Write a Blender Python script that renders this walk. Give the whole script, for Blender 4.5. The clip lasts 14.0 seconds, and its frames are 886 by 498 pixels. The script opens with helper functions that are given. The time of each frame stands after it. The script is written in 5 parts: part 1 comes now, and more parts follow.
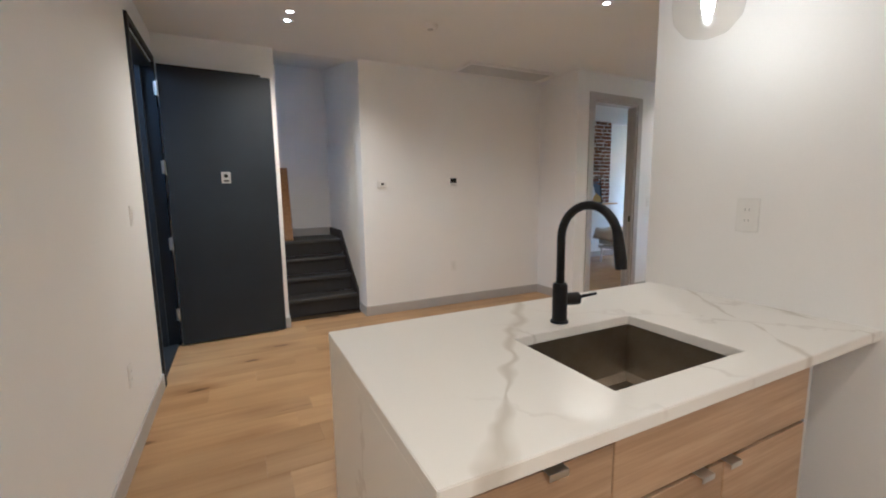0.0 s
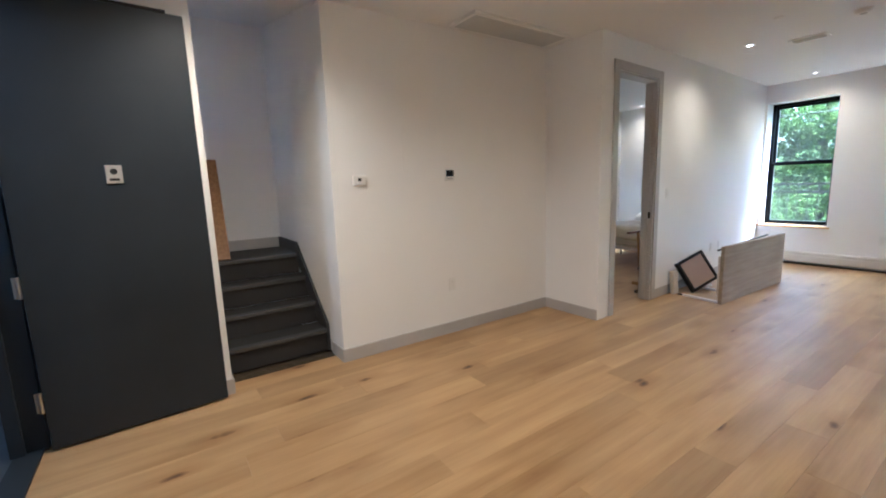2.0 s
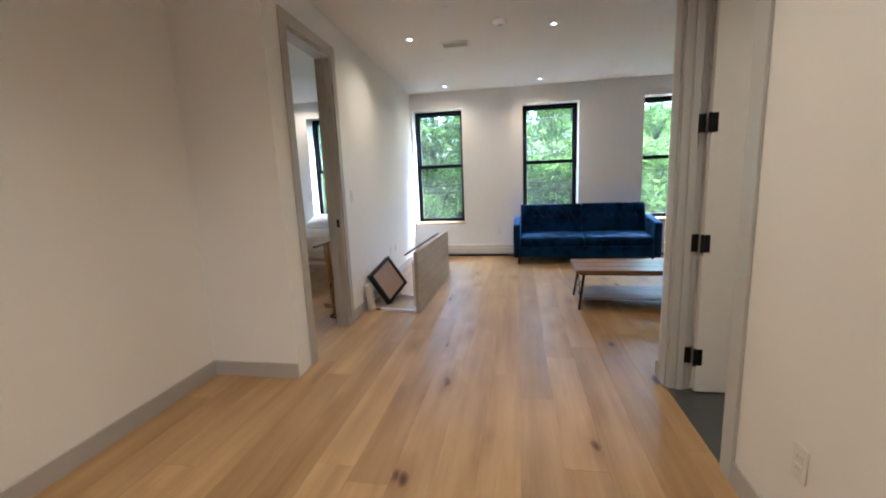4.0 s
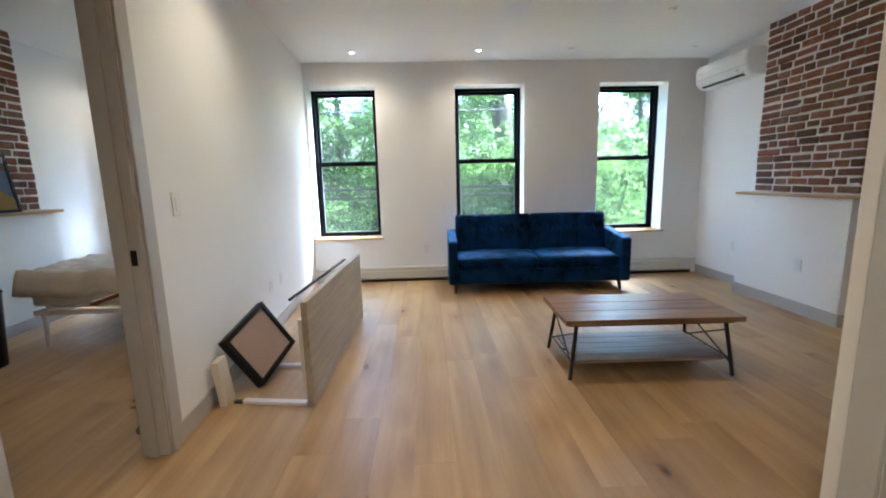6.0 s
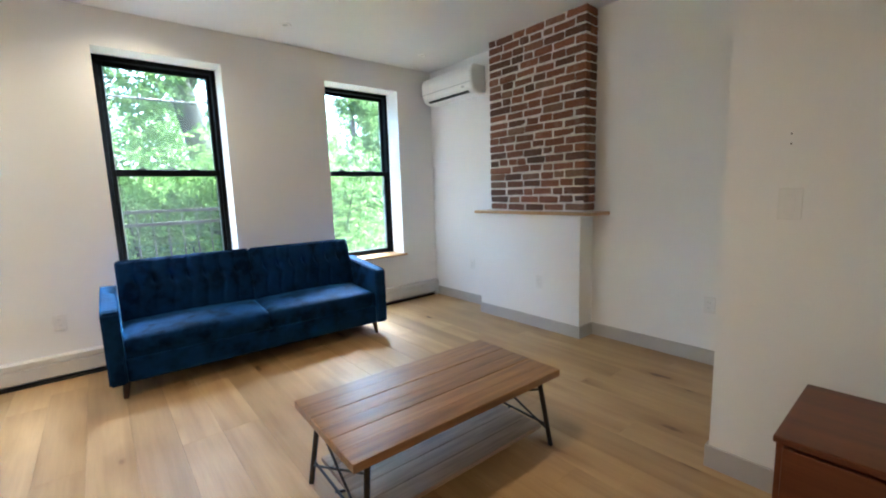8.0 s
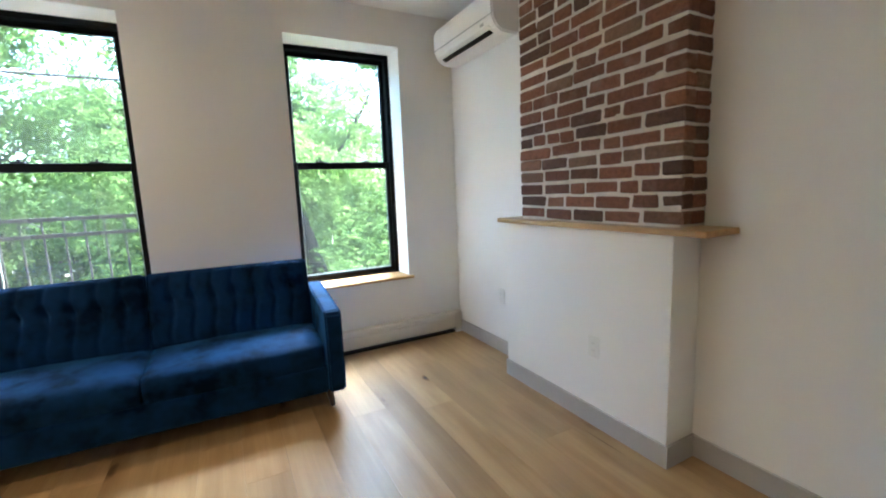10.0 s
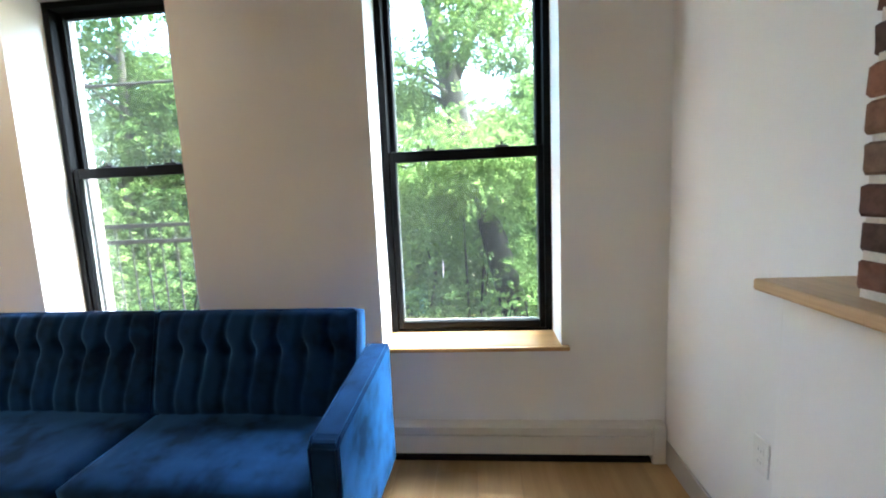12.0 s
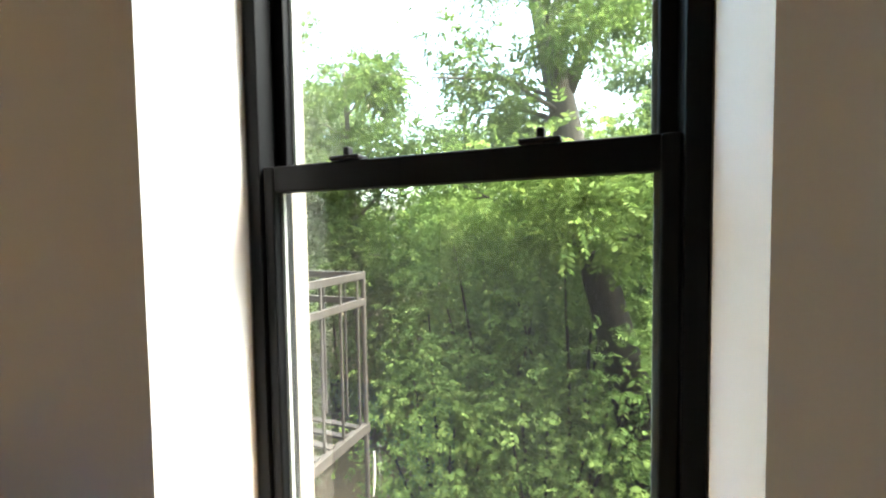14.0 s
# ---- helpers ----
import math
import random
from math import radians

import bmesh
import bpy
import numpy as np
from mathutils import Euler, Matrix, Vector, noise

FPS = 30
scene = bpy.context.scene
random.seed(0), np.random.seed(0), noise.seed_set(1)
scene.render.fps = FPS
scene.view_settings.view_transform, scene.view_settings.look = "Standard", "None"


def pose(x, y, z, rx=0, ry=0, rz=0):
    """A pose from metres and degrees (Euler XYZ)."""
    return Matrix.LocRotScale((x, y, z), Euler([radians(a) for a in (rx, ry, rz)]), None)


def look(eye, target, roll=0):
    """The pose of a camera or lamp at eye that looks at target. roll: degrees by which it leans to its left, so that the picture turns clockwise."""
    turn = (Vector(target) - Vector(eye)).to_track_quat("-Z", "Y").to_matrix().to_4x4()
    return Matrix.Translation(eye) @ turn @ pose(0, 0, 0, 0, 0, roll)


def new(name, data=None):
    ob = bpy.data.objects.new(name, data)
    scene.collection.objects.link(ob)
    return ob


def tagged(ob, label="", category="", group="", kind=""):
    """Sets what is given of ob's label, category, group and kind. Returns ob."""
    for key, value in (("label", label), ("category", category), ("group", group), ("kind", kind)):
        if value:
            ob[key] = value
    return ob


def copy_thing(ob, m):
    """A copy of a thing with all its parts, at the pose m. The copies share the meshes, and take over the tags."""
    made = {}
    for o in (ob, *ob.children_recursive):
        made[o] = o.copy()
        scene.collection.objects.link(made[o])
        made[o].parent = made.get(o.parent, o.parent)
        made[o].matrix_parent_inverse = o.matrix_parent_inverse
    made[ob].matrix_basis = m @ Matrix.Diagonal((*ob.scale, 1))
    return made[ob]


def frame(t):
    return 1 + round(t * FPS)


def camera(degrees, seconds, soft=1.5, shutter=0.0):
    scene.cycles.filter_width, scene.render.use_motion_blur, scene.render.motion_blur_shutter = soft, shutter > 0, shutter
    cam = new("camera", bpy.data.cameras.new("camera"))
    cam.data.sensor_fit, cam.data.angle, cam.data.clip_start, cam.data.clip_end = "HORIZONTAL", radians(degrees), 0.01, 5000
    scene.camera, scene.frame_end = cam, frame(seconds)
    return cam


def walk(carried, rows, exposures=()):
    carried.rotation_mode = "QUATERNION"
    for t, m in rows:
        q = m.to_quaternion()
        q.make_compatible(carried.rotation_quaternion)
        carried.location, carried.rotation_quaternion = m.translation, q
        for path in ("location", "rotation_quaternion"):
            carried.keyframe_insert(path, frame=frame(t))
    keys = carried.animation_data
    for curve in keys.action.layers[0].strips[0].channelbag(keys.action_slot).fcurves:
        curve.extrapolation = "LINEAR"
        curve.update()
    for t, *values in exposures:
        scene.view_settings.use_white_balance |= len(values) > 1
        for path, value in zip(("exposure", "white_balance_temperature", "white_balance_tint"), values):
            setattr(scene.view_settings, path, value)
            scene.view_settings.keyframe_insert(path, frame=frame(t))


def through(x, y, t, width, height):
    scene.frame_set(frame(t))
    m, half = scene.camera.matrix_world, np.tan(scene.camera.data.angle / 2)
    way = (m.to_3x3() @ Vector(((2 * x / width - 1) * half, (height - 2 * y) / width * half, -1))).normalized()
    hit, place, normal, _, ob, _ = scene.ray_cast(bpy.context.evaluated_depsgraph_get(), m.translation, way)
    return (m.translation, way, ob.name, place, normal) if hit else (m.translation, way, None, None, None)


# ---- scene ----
cam = camera(93.6, 14.0, soft=2.0)
PATH = [
    (0, (0.366, 0.288, 1.332), (1.242, 2.066, 1.066), -0.8),
    (0.5, (0.37, 0.557, 1.338), (1.095, 2.401, 1.064), -1.1),
    (1, (0.422, 0.884, 1.307), (1.121, 2.737, 1.03), -1.2),
    (1.5, (0.438, 1.239, 1.357), (1.266, 3.036, 1.065), -1.1),
    (2, (0.471, 1.585, 1.38), (1.585, 3.218, 1.073), -2.0),
    (2.5, (0.61, 1.894, 1.367), (2.055, 3.236, 1.033), -2.3),
    (3, (0.826, 2.136, 1.354), (2.547, 3.1, 1.024), -2.4),
    (3.5, (1.099, 2.366, 1.362), (2.986, 2.945, 1.045), -2.8),
    (3.7, (1.229, 2.424, 1.354), (3.145, 2.894, 1.028), -2.7),
    (5.8, (2.936, 2.763, 1.271), (4.908, 2.791, 0.943), -1.0),
    (6, (3.092, 2.788, 1.27), (5.065, 2.718, 0.948), -1.4),
    (6.5, (3.444, 2.803, 1.263), (5.376, 2.385, 0.953), -1.4),
    (7, (3.78, 2.753, 1.304), (5.617, 1.982, 1.124), -0.2),
    (7.5, (4.08, 2.665, 1.329), (5.784, 1.627, 1.186), -0.4),
    (8, (4.338, 2.513, 1.287), (5.864, 1.249, 1.014), -1.8),
    (8.2, (4.429, 2.417, 1.287), (5.898, 1.091, 1.003), -1.8),
    (10.3, (5.342, 0.9, 1.275), (7.178, 0.157, 0.999), -2.1),
    (10.5, (5.463, 0.79, 1.295), (7.352, 0.197, 1.009), -1.9),
    (11, (5.722, 0.53, 1.288), (7.691, 0.476, 0.94), -1.8),
    (11.5, (6.065, 0.297, 1.293), (8.043, 0.428, 1.031), -1.3),
    (12, (6.463, 0.111, 1.3), (8.44, 0.284, 1.055), -2.5),
    (12.5, (6.856, -0.092, 1.322), (8.807, 0.279, 1.085), -1.8),
    (13, (7.287, -0.099, 1.355), (9.231, 0.335, 1.177), -2.1),
    (13.5, (7.657, -0.126, 1.355), (9.577, 0.401, 1.165), -1.7),
    (14, (7.958, -0.123, 1.406), (9.821, 0.599, 1.315), -0.8),
]
EXPOSURES = [(0.0, 5.6, 4350, 8), (1.0, 5.6, 4300, 8), (2.0, 5.6, 4450, 8), (3.0, 5.5, 4850, 8), (3.5, 5.45, 4800, 8), (6.0, 5.55, 4700, 5), (7.0, 5.6, 4750, 4), (8.0, 5.75, 4850, 4), (10.5, 5.6, 5100, 4), (11.0, 5.5, 5150, 5), (12.0, 5.35, 5350, 6), (12.5, 5.15, 5700, 8), (13.5, 4.8, 6200, 8), (14.0, 4.5, 6500, 8)]
walk(cam, [(t, look(eye, target, roll)) for t, eye, target, roll in PATH], EXPOSURES)

# ---- light ----
SUN_ELEV, SUN_ROT = radians(62), radians(166)
world = bpy.data.worlds.new("sky")
scene.world = world
world.use_nodes = True
wn = world.node_tree.nodes
wl = world.node_tree.links
sky = wn.new("ShaderNodeTexSky")
sky.sky_type = 'NISHITA'
sky.sun_disc = False
sky.sun_elevation, sky.sun_rotation = SUN_ELEV, SUN_ROT
sky.air_density, sky.dust_density, sky.ozone_density = 1.0, 6.0, 0.6
wl.new(sky.outputs[0], wn["Background"].inputs[0])
wn["Background"].inputs[1].default_value = 0.15

sun_data = bpy.data.lights.new("sun", 'SUN')
sun_data.energy, sun_data.angle, sun_data.color = 1.9, radians(60), (1.0, 0.97, 0.93)
sun = new("sun", sun_data)
sun.matrix_world = look((20, -8, 30), (20 - math.sin(SUN_ROT) * 5.32, -8 - math.cos(SUN_ROT) * 5.32, 30 - 10))

LAMP_WARM = (1.0, 0.70, 0.40)
SPOT_POWER = 0.75
PENDANT_POWER = 0.06


# ---- materials ----
def clean(name):
    m = bpy.data.materials.new(name)
    m.use_nodes = True
    nt = m.node_tree
    return m, nt, nt.nodes["Principled BSDF"], nt.nodes, nt.links


def mixnode(nodes, links, kind, fac, a, b):
    n = nodes.new("ShaderNodeMix")
    n.data_type = 'RGBA'
    n.blend_type = kind
    for sock, v in ((n.inputs[0], fac), (n.inputs[6], a), (n.inputs[7], b)):
        if hasattr(v, "links"):
            links.new(v, sock)
        else:
            sock.default_value = v
    return n.outputs[2]


def noisenode(nodes, links, vec, scale, detail=4.0, rough=0.55):
    n = nodes.new("ShaderNodeTexNoise")
    n.inputs["Scale"].default_value = scale
    n.inputs["Detail"].default_value = detail
    n.inputs["Roughness"].default_value = rough
    if vec is not None:
        links.new(vec, n.inputs["Vector"])
    return n


def rampnode(nodes, links, src, stops):
    n = nodes.new("ShaderNodeValToRGB")
    els = n.color_ramp.elements
    while len(els) < len(stops):
        els.new(0.5)
    for e, (p, c) in zip(els, stops):
        e.position = p
        e.color = c if len(c) == 4 else (*c, 1)
    links.new(src, n.inputs[0])
    return n.outputs[0]


def stretch(nodes, links, vec, sx, sy, sz):
    n = nodes.new("ShaderNodeMapping")
    n.inputs["Scale"].default_value = (sx, sy, sz)
    links.new(vec, n.inputs["Vector"])
    return n.outputs[0]


def bump(nodes, links, b, height, strength, dist):
    n = nodes.new("ShaderNodeBump")
    n.inputs["Strength"].default_value = strength
    n.inputs["Distance"].default_value = dist
    links.new(height, n.inputs["Height"])
    links.new(n.outputs[0], b.inputs["Normal"])


def mat(name, color, rough=0.5, metal=0.0, vary=0.12, fine=60.0, coarse=2.0, bumps=0.1, depth=0.002, spec=0.5, sheen=0.0, sheen_tint=(1, 1, 1)):
    """A painted, plastic, metal or fabric surface with fine grain and broad unevenness."""
    m, nt, b, nodes, links = clean(name)
    tc = nodes.new("ShaderNodeTexCoord").outputs["Object"]
    n1 = noisenode(nodes, links, tc, fine, 5)
    n2 = noisenode(nodes, links, tc, coarse, 3)
    dark = tuple(c * (1 - vary) for c in color) + (1,)
    light = tuple(min(1, c * (1 + vary * 0.6)) for c in color) + (1,)
    c2 = rampnode(nodes, links, n2.outputs[0], [(0.35, dark), (0.65, light)])
    c1 = rampnode(nodes, links, n1.outputs[0], [(0.3, dark), (0.7, light)])
    links.new(mixnode(nodes, links, 'MIX', 0.4, c2, c1), b.inputs["Base Color"])
    r = nodes.new("ShaderNodeMapRange")
    r.inputs[3].default_value, r.inputs[4].default_value = max(0.02, rough - 0.07), min(1, rough + 0.07)
    links.new(n2.outputs[0], r.inputs[0])
    links.new(r.outputs[0], b.inputs["Roughness"])
    b.inputs["Metallic"].default_value = metal
    b.inputs["Specular IOR Level"].default_value = spec
    if sheen:
        b.inputs["Sheen Weight"].default_value = sheen
        b.inputs["Sheen Roughness"].default_value = 0.35
        b.inputs["Sheen Tint"].default_value = (*sheen_tint, 1)
    if bumps:
        bump(nodes, links, b, n1.outputs[0], bumps, depth)
    return m


def wood(name, dark, light, axis=0, rough=0.4, knots=0.0, per_piece=True, ring=9.0, spec=0.4, bumps=0.15, tint=0.35, streak=0.35):
    """Timber with grain running along the given axis; pieces differ by their random number."""
    m, nt, b, nodes, links = clean(name)
    tc = nodes.new("ShaderNodeTexCoord").outputs["Object"]
    info = nodes.new("ShaderNodeObjectInfo")
    comb = nodes.new("ShaderNodeVectorMath")
    comb.operation = 'MULTIPLY_ADD'
    links.new(info.outputs["Random"], comb.inputs[0])
    comb.inputs[1].default_value = (37.0, 71.0, 13.0) if per_piece else (0, 0, 0)
    links.new(tc, comb.inputs[2])
    sc = [ring, ring, ring]
    sc[axis] = ring * 0.07
    v = stretch(nodes, links, comb.outputs[0], *sc)
    grain = noisenode(nodes, links, v, 2.0, 6, 0.6)
    sc2 = [90, 90, 90]
    sc2[axis] = 3.0
    fine = noisenode(nodes, links, stretch(nodes, links, comb.outputs[0], *sc2), 1.5, 4, 0.6)
    blot = noisenode(nodes, links, comb.outputs[0], 1.1, 2)
    base = rampnode(nodes, links, grain.outputs[0], [(0.3, dark), (0.5, tuple((a + c) / 2 for a, c in zip(dark, light))), (0.72, light)])
    base = mixnode(nodes, links, 'MULTIPLY', streak, base, rampnode(nodes, links, fine.outputs[0], [(0.35, (0.6, 0.55, 0.5)), (0.6, (1, 1, 1))]))
    base = mixnode(nodes, links, 'MULTIPLY', 0.5, base, rampnode(nodes, links, blot.outputs[0], [(0.35, (0.66, 0.63, 0.60)), (0.62, (1, 1, 1))]))
    if per_piece:
        base = mixnode(nodes, links, 'MULTIPLY', tint, base, rampnode(nodes, links, info.outputs["Random"], [(0.0, (0.62, 0.58, 0.54)), (0.45, (1, 0.97, 0.93)), (1.0, (1.0, 1.0, 1.0))]))
    height = fine.outputs[0]
    if knots:
        sk = [4.2, 4.2, 4.2]
        sk[axis] = 1.5
        vor = nodes.new("ShaderNodeTexVoronoi")
        vor.inputs["Scale"].default_value = 0.95
        warp = nodes.new("ShaderNodeVectorMath")
        warp.operation = 'MULTIPLY_ADD'
        wn1 = noisenode(nodes, links, comb.outputs[0], 6.0, 3)
        links.new(wn1.outputs["Color"], warp.inputs[0])
        warp.inputs[1].default_value = (0.22, 0.22, 0.22)
        links.new(stretch(nodes, links, comb.outputs[0], *sk), warp.inputs[2])
        links.new(warp.outputs[0], vor.inputs["Vector"])
        spot = rampnode(nodes, links, vor.outputs["Distance"], [(0.03, (0.10, 0.06, 0.035)), (0.065, (0.40, 0.30, 0.20)), (0.11, (0.80, 0.74, 0.67)), (0.34, (1, 1, 1))])
        base = mixnode(nodes, links, 'MULTIPLY', knots, base, spot)
        cr = noisenode(nodes, links, stretch(nodes, links, comb.outputs[0], *[s * 0.16 for s in sc2]), 1.3, 3, 0.7)
        crack = rampnode(nodes, links, cr.outputs[0], [(0.235, (0.22, 0.15, 0.10)), (0.275, (1, 1, 1))])
        base = mixnode(nodes, links, 'MULTIPLY', knots * 0.8, base, crack)
    links.new(base, b.inputs["Base Color"])
    r = nodes.new("ShaderNodeMapRange")
    r.inputs[3].default_value, r.inputs[4].default_value = rough - 0.08, rough + 0.1
    links.new(grain.outputs[0], r.inputs[0])
    links.new(r.outputs[0], b.inputs["Roughness"])
    b.inputs["Specular IOR Level"].default_value = spec
    bump(nodes, links, b, height, bumps, 0.0012)
    return m


def emit(name, color, strength):
    m, nt, b, nodes, links = clean(name)
    b.inputs["Base Color"].default_value = (0.8, 0.8, 0.8, 1)
    b.inputs["Emission Color"].default_value = (*color, 1)
    b.inputs["Emission Strength"].default_value = strength
    return m


M_WALL = mat("wall_paint", (0.84, 0.83, 0.81), 0.62, vary=0.025, fine=180, coarse=1.3, bumps=0.06, depth=0.001, spec=0.3)
M_CEIL = mat("ceiling_paint", (0.80, 0.80, 0.79), 0.7, vary=0.02, fine=160, coarse=0.9, bumps=0.05, depth=0.001, spec=0.25)
M_TRIM = mat("grey_trim_paint", (0.46, 0.44, 0.42), 0.42, vary=0.06, fine=90, coarse=4, bumps=0.05)
M_TRIMW = mat("pale_grey_trim_paint", (0.52, 0.53, 0.53), 0.4, vary=0.05, fine=90, coarse=4, bumps=0.05)
M_BLUE = mat("dark_slate_paint", (0.024, 0.029, 0.035), 0.5, vary=0.18, fine=220, coarse=2.2, bumps=0.12, depth=0.0008, spec=0.25)
M_STEEL = mat("brushed_steel", (0.62, 0.62, 0.60), 0.34, 1.0, vary=0.15, fine=220, coarse=8, bumps=0.06)
M_BLACK = mat("black_metal", (0.007, 0.007, 0.008), 0.42, 0.0, vary=0.25, fine=150, coarse=6, bumps=0.08, spec=0.28)
M_WINBLACK = mat("black_window_paint", (0.0032, 0.0036, 0.0042), 0.5, vary=0.3, fine=120, coarse=5, bumps=0.08, spec=0.10)
M_PLASTIC = mat("white_plastic", (0.78, 0.77, 0.74), 0.35, vary=0.03, fine=80, coarse=10, bumps=0.02)
M_GREYPL = mat("grey_plastic", (0.45, 0.45, 0.44), 0.45, vary=0.06)
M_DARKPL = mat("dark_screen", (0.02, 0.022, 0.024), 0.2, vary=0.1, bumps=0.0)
M_STAIR = mat("dark_stair_rubber", (0.03, 0.03, 0.031), 0.62, vary=0.25, fine=160, coarse=5, bumps=0.35, depth=0.002)
M_NOSING = mat("worn_grey_nosing", (0.062, 0.062, 0.063), 0.5, vary=0.3, fine=120, coarse=7, bumps=0.3)
M_HEATER = mat("cream_enamel", (0.66, 0.64, 0.60), 0.4, vary=0.05, fine=120, coarse=3)
M_TILE = mat("dark_slate_tile", (0.06, 0.065, 0.07), 0.45, vary=0.25, fine=60, coarse=6)
M_CORR = mat("corridor_paint", (0.28, 0.36, 0.44), 0.6, vary=0.05)
M_RED = mat("red_enamel", (0.30, 0.02, 0.02), 0.4, vary=0.1)
M_LEGWOOD = wood("dark_walnut_leg", (0.03, 0.014, 0.008), (0.08, 0.035, 0.02), 2, 0.4, per_piece=False)
M_OAK = wood("pale_oak_floor", (0.37, 0.225, 0.090), (0.54, 0.365, 0.175), 0, 0.40, knots=1.0, ring=5, spec=0.5, bumps=0.05, tint=0.4, streak=0.14)
M_SILL = wood("honey_pine_sill", (0.50, 0.27, 0.085), (0.68, 0.42, 0.17), 1, 0.3, per_piece=False, ring=12)
M_SHELFWOOD = wood("pine_mantel", (0.46, 0.28, 0.11), (0.62, 0.41, 0.20), 0, 0.35, per_piece=False, ring=12)
M_CABOAK = wood("light_oak_veneer", (0.40, 0.27, 0.15), (0.56, 0.40, 0.25), 0, 0.45, per_piece=True, ring=14, tint=0.2)
M_PANELWOOD = wood("limed_oak_veneer", (0.36, 0.29, 0.20), (0.50, 0.42, 0.31), 0, 0.5, per_piece=False, ring=11)
M_TABLETOP = wood("rustic_brown_pine", (0.17, 0.082, 0.028), (0.41, 0.225, 0.085), 1, 0.34, knots=0.7, ring=13, spec=0.5, bumps=0.5, tint=0.5, streak=0.5)
# Shelf boards: reflected light is put into the colour as a paler grey.
M_TABLESHELF = wood("brown_pine_grey_sheen", (0.22, 0.15, 0.105), (0.40, 0.30, 0.225), 1, 0.45, knots=0.3, ring=16, bumps=0.3, tint=0.5)
M_CHERRY = wood("red_brown_cherry", (0.085, 0.022, 0.008), (0.17, 0.05, 0.018), 0, 0.3, per_piece=False, ring=10)
M_RAIL = wood("varnished_pine_rail", (0.30, 0.15, 0.05), (0.46, 0.26, 0.10), 1, 0.35, per_piece=False, ring=18)
M_BAMBOO = wood("honey_timber", (0.36, 0.19, 0.06), (0.52, 0.31, 0.12), 2, 0.4, per_piece=False, ring=18)
# Dark brownish tone carries the dim surroundings that the steel would reflect.
M_SINK = mat("steel_dark_reflections", (0.36, 0.32, 0.26), 0.42, 1.0, vary=0.2, fine=220, coarse=8, bumps=0.06)
M_MORTAR = mat("lime_mortar", (0.72, 0.66, 0.59), 0.9, vary=0.22, fine=130, coarse=9, bumps=0.7, depth=0.006)
M_GUN = mat("gunmetal_tube", (0.035, 0.033, 0.033), 0.4, 0.7, vary=0.2, fine=140, coarse=9)
M_SHEET = mat("white_cotton", (0.78, 0.76, 0.72), 0.85, vary=0.06, fine=240, coarse=4, bumps=0.3)
M_BLANKET = mat("cream_blanket", (0.62, 0.55, 0.46), 0.9, vary=0.12, fine=200, coarse=7, bumps=0.4)
M_PAPER = mat("pinkish_brown_paper", (0.36, 0.26, 0.22), 0.7, vary=0.12, fine=60, coarse=3)
M_BOARD = mat("cream_board", (0.66, 0.60, 0.50), 0.6, vary=0.07)
M_PINKMETAL = mat("white_metal_rail", (0.72, 0.68, 0.68), 0.35, vary=0.08)
M_ARTGREY = mat("art_pale_grey", (0.62, 0.62, 0.63), 0.6, vary=0.04)
M_ARTDARK = mat("art_slate", (0.10, 0.12, 0.15), 0.6, vary=0.06)
M_ARTGOLD = mat("art_ochre", (0.50, 0.30, 0.07), 0.6, vary=0.06)
M_FACADE = mat("weathered_facade", (0.22, 0.19, 0.165), 0.85, vary=0.25, fine=40, coarse=3, bumps=0.6, depth=0.01)
M_RUST = mat("rusty_black_iron", (0.035, 0.028, 0.024), 0.6, 0.2, vary=0.5, fine=70, coarse=9, bumps=0.4)
M_SOIL = mat("leaf_litter_ground", (0.055, 0.038, 0.018), 0.95, vary=0.4, fine=14, coarse=0.6, bumps=0.8, depth=0.05)
M_LAMP = emit("lamp_glow", (1.0, 0.86, 0.66), 1.2)
M_FILAMENT = emit("filament_glow", (1.0, 0.78, 0.5), 1.5)


def brick_material():
    m, nt, b, nodes, links = clean("old_red_brick")
    tc = nodes.new("ShaderNodeTexCoord").outputs["Object"]
    info = nodes.new("ShaderNodeObjectInfo")
    add = nodes.new("ShaderNodeVectorMath")
    add.operation = 'MULTIPLY_ADD'
    links.new(info.outputs["Random"], add.inputs[0])
    add.inputs[1].default_value = (31, 47, 23)
    links.new(tc, add.inputs[2])
    tone = rampnode(nodes, links, info.outputs["Random"], [(0.0, (0.095, 0.057, 0.046)), (0.25, (0.165, 0.080, 0.055)), (0.55, (0.22, 0.10, 0.062)), (0.8, (0.265, 0.122, 0.072)), (1.0, (0.20, 0.135, 0.092))])
    n1 = noisenode(nodes, links, add.outputs[0], 55, 6, 0.65)
    n2 = noisenode(nodes, links, add.outputs[0], 9, 3)
    c = mixnode(nodes, links, 'MULTIPLY', 0.6, tone, rampnode(nodes, links, n1.outputs[0], [(0.3, (0.45, 0.42, 0.4)), (0.6, (1.1, 1.05, 1.0))]))
    c = mixnode(nodes, links, 'MIX', rampnode(nodes, links, n2.outputs[0], [(0.58, (0, 0, 0)), (0.75, (0.35, 0.35, 0.35))]), c, (0.34, 0.26, 0.2, 1))
    links.new(c, b.inputs["Base Color"])
    b.inputs["Roughness"].default_value = 0.85
    b.inputs["Specular IOR Level"].default_value = 0.25
    bump(nodes, links, b, n1.outputs[0], 0.7, 0.006)
    return m


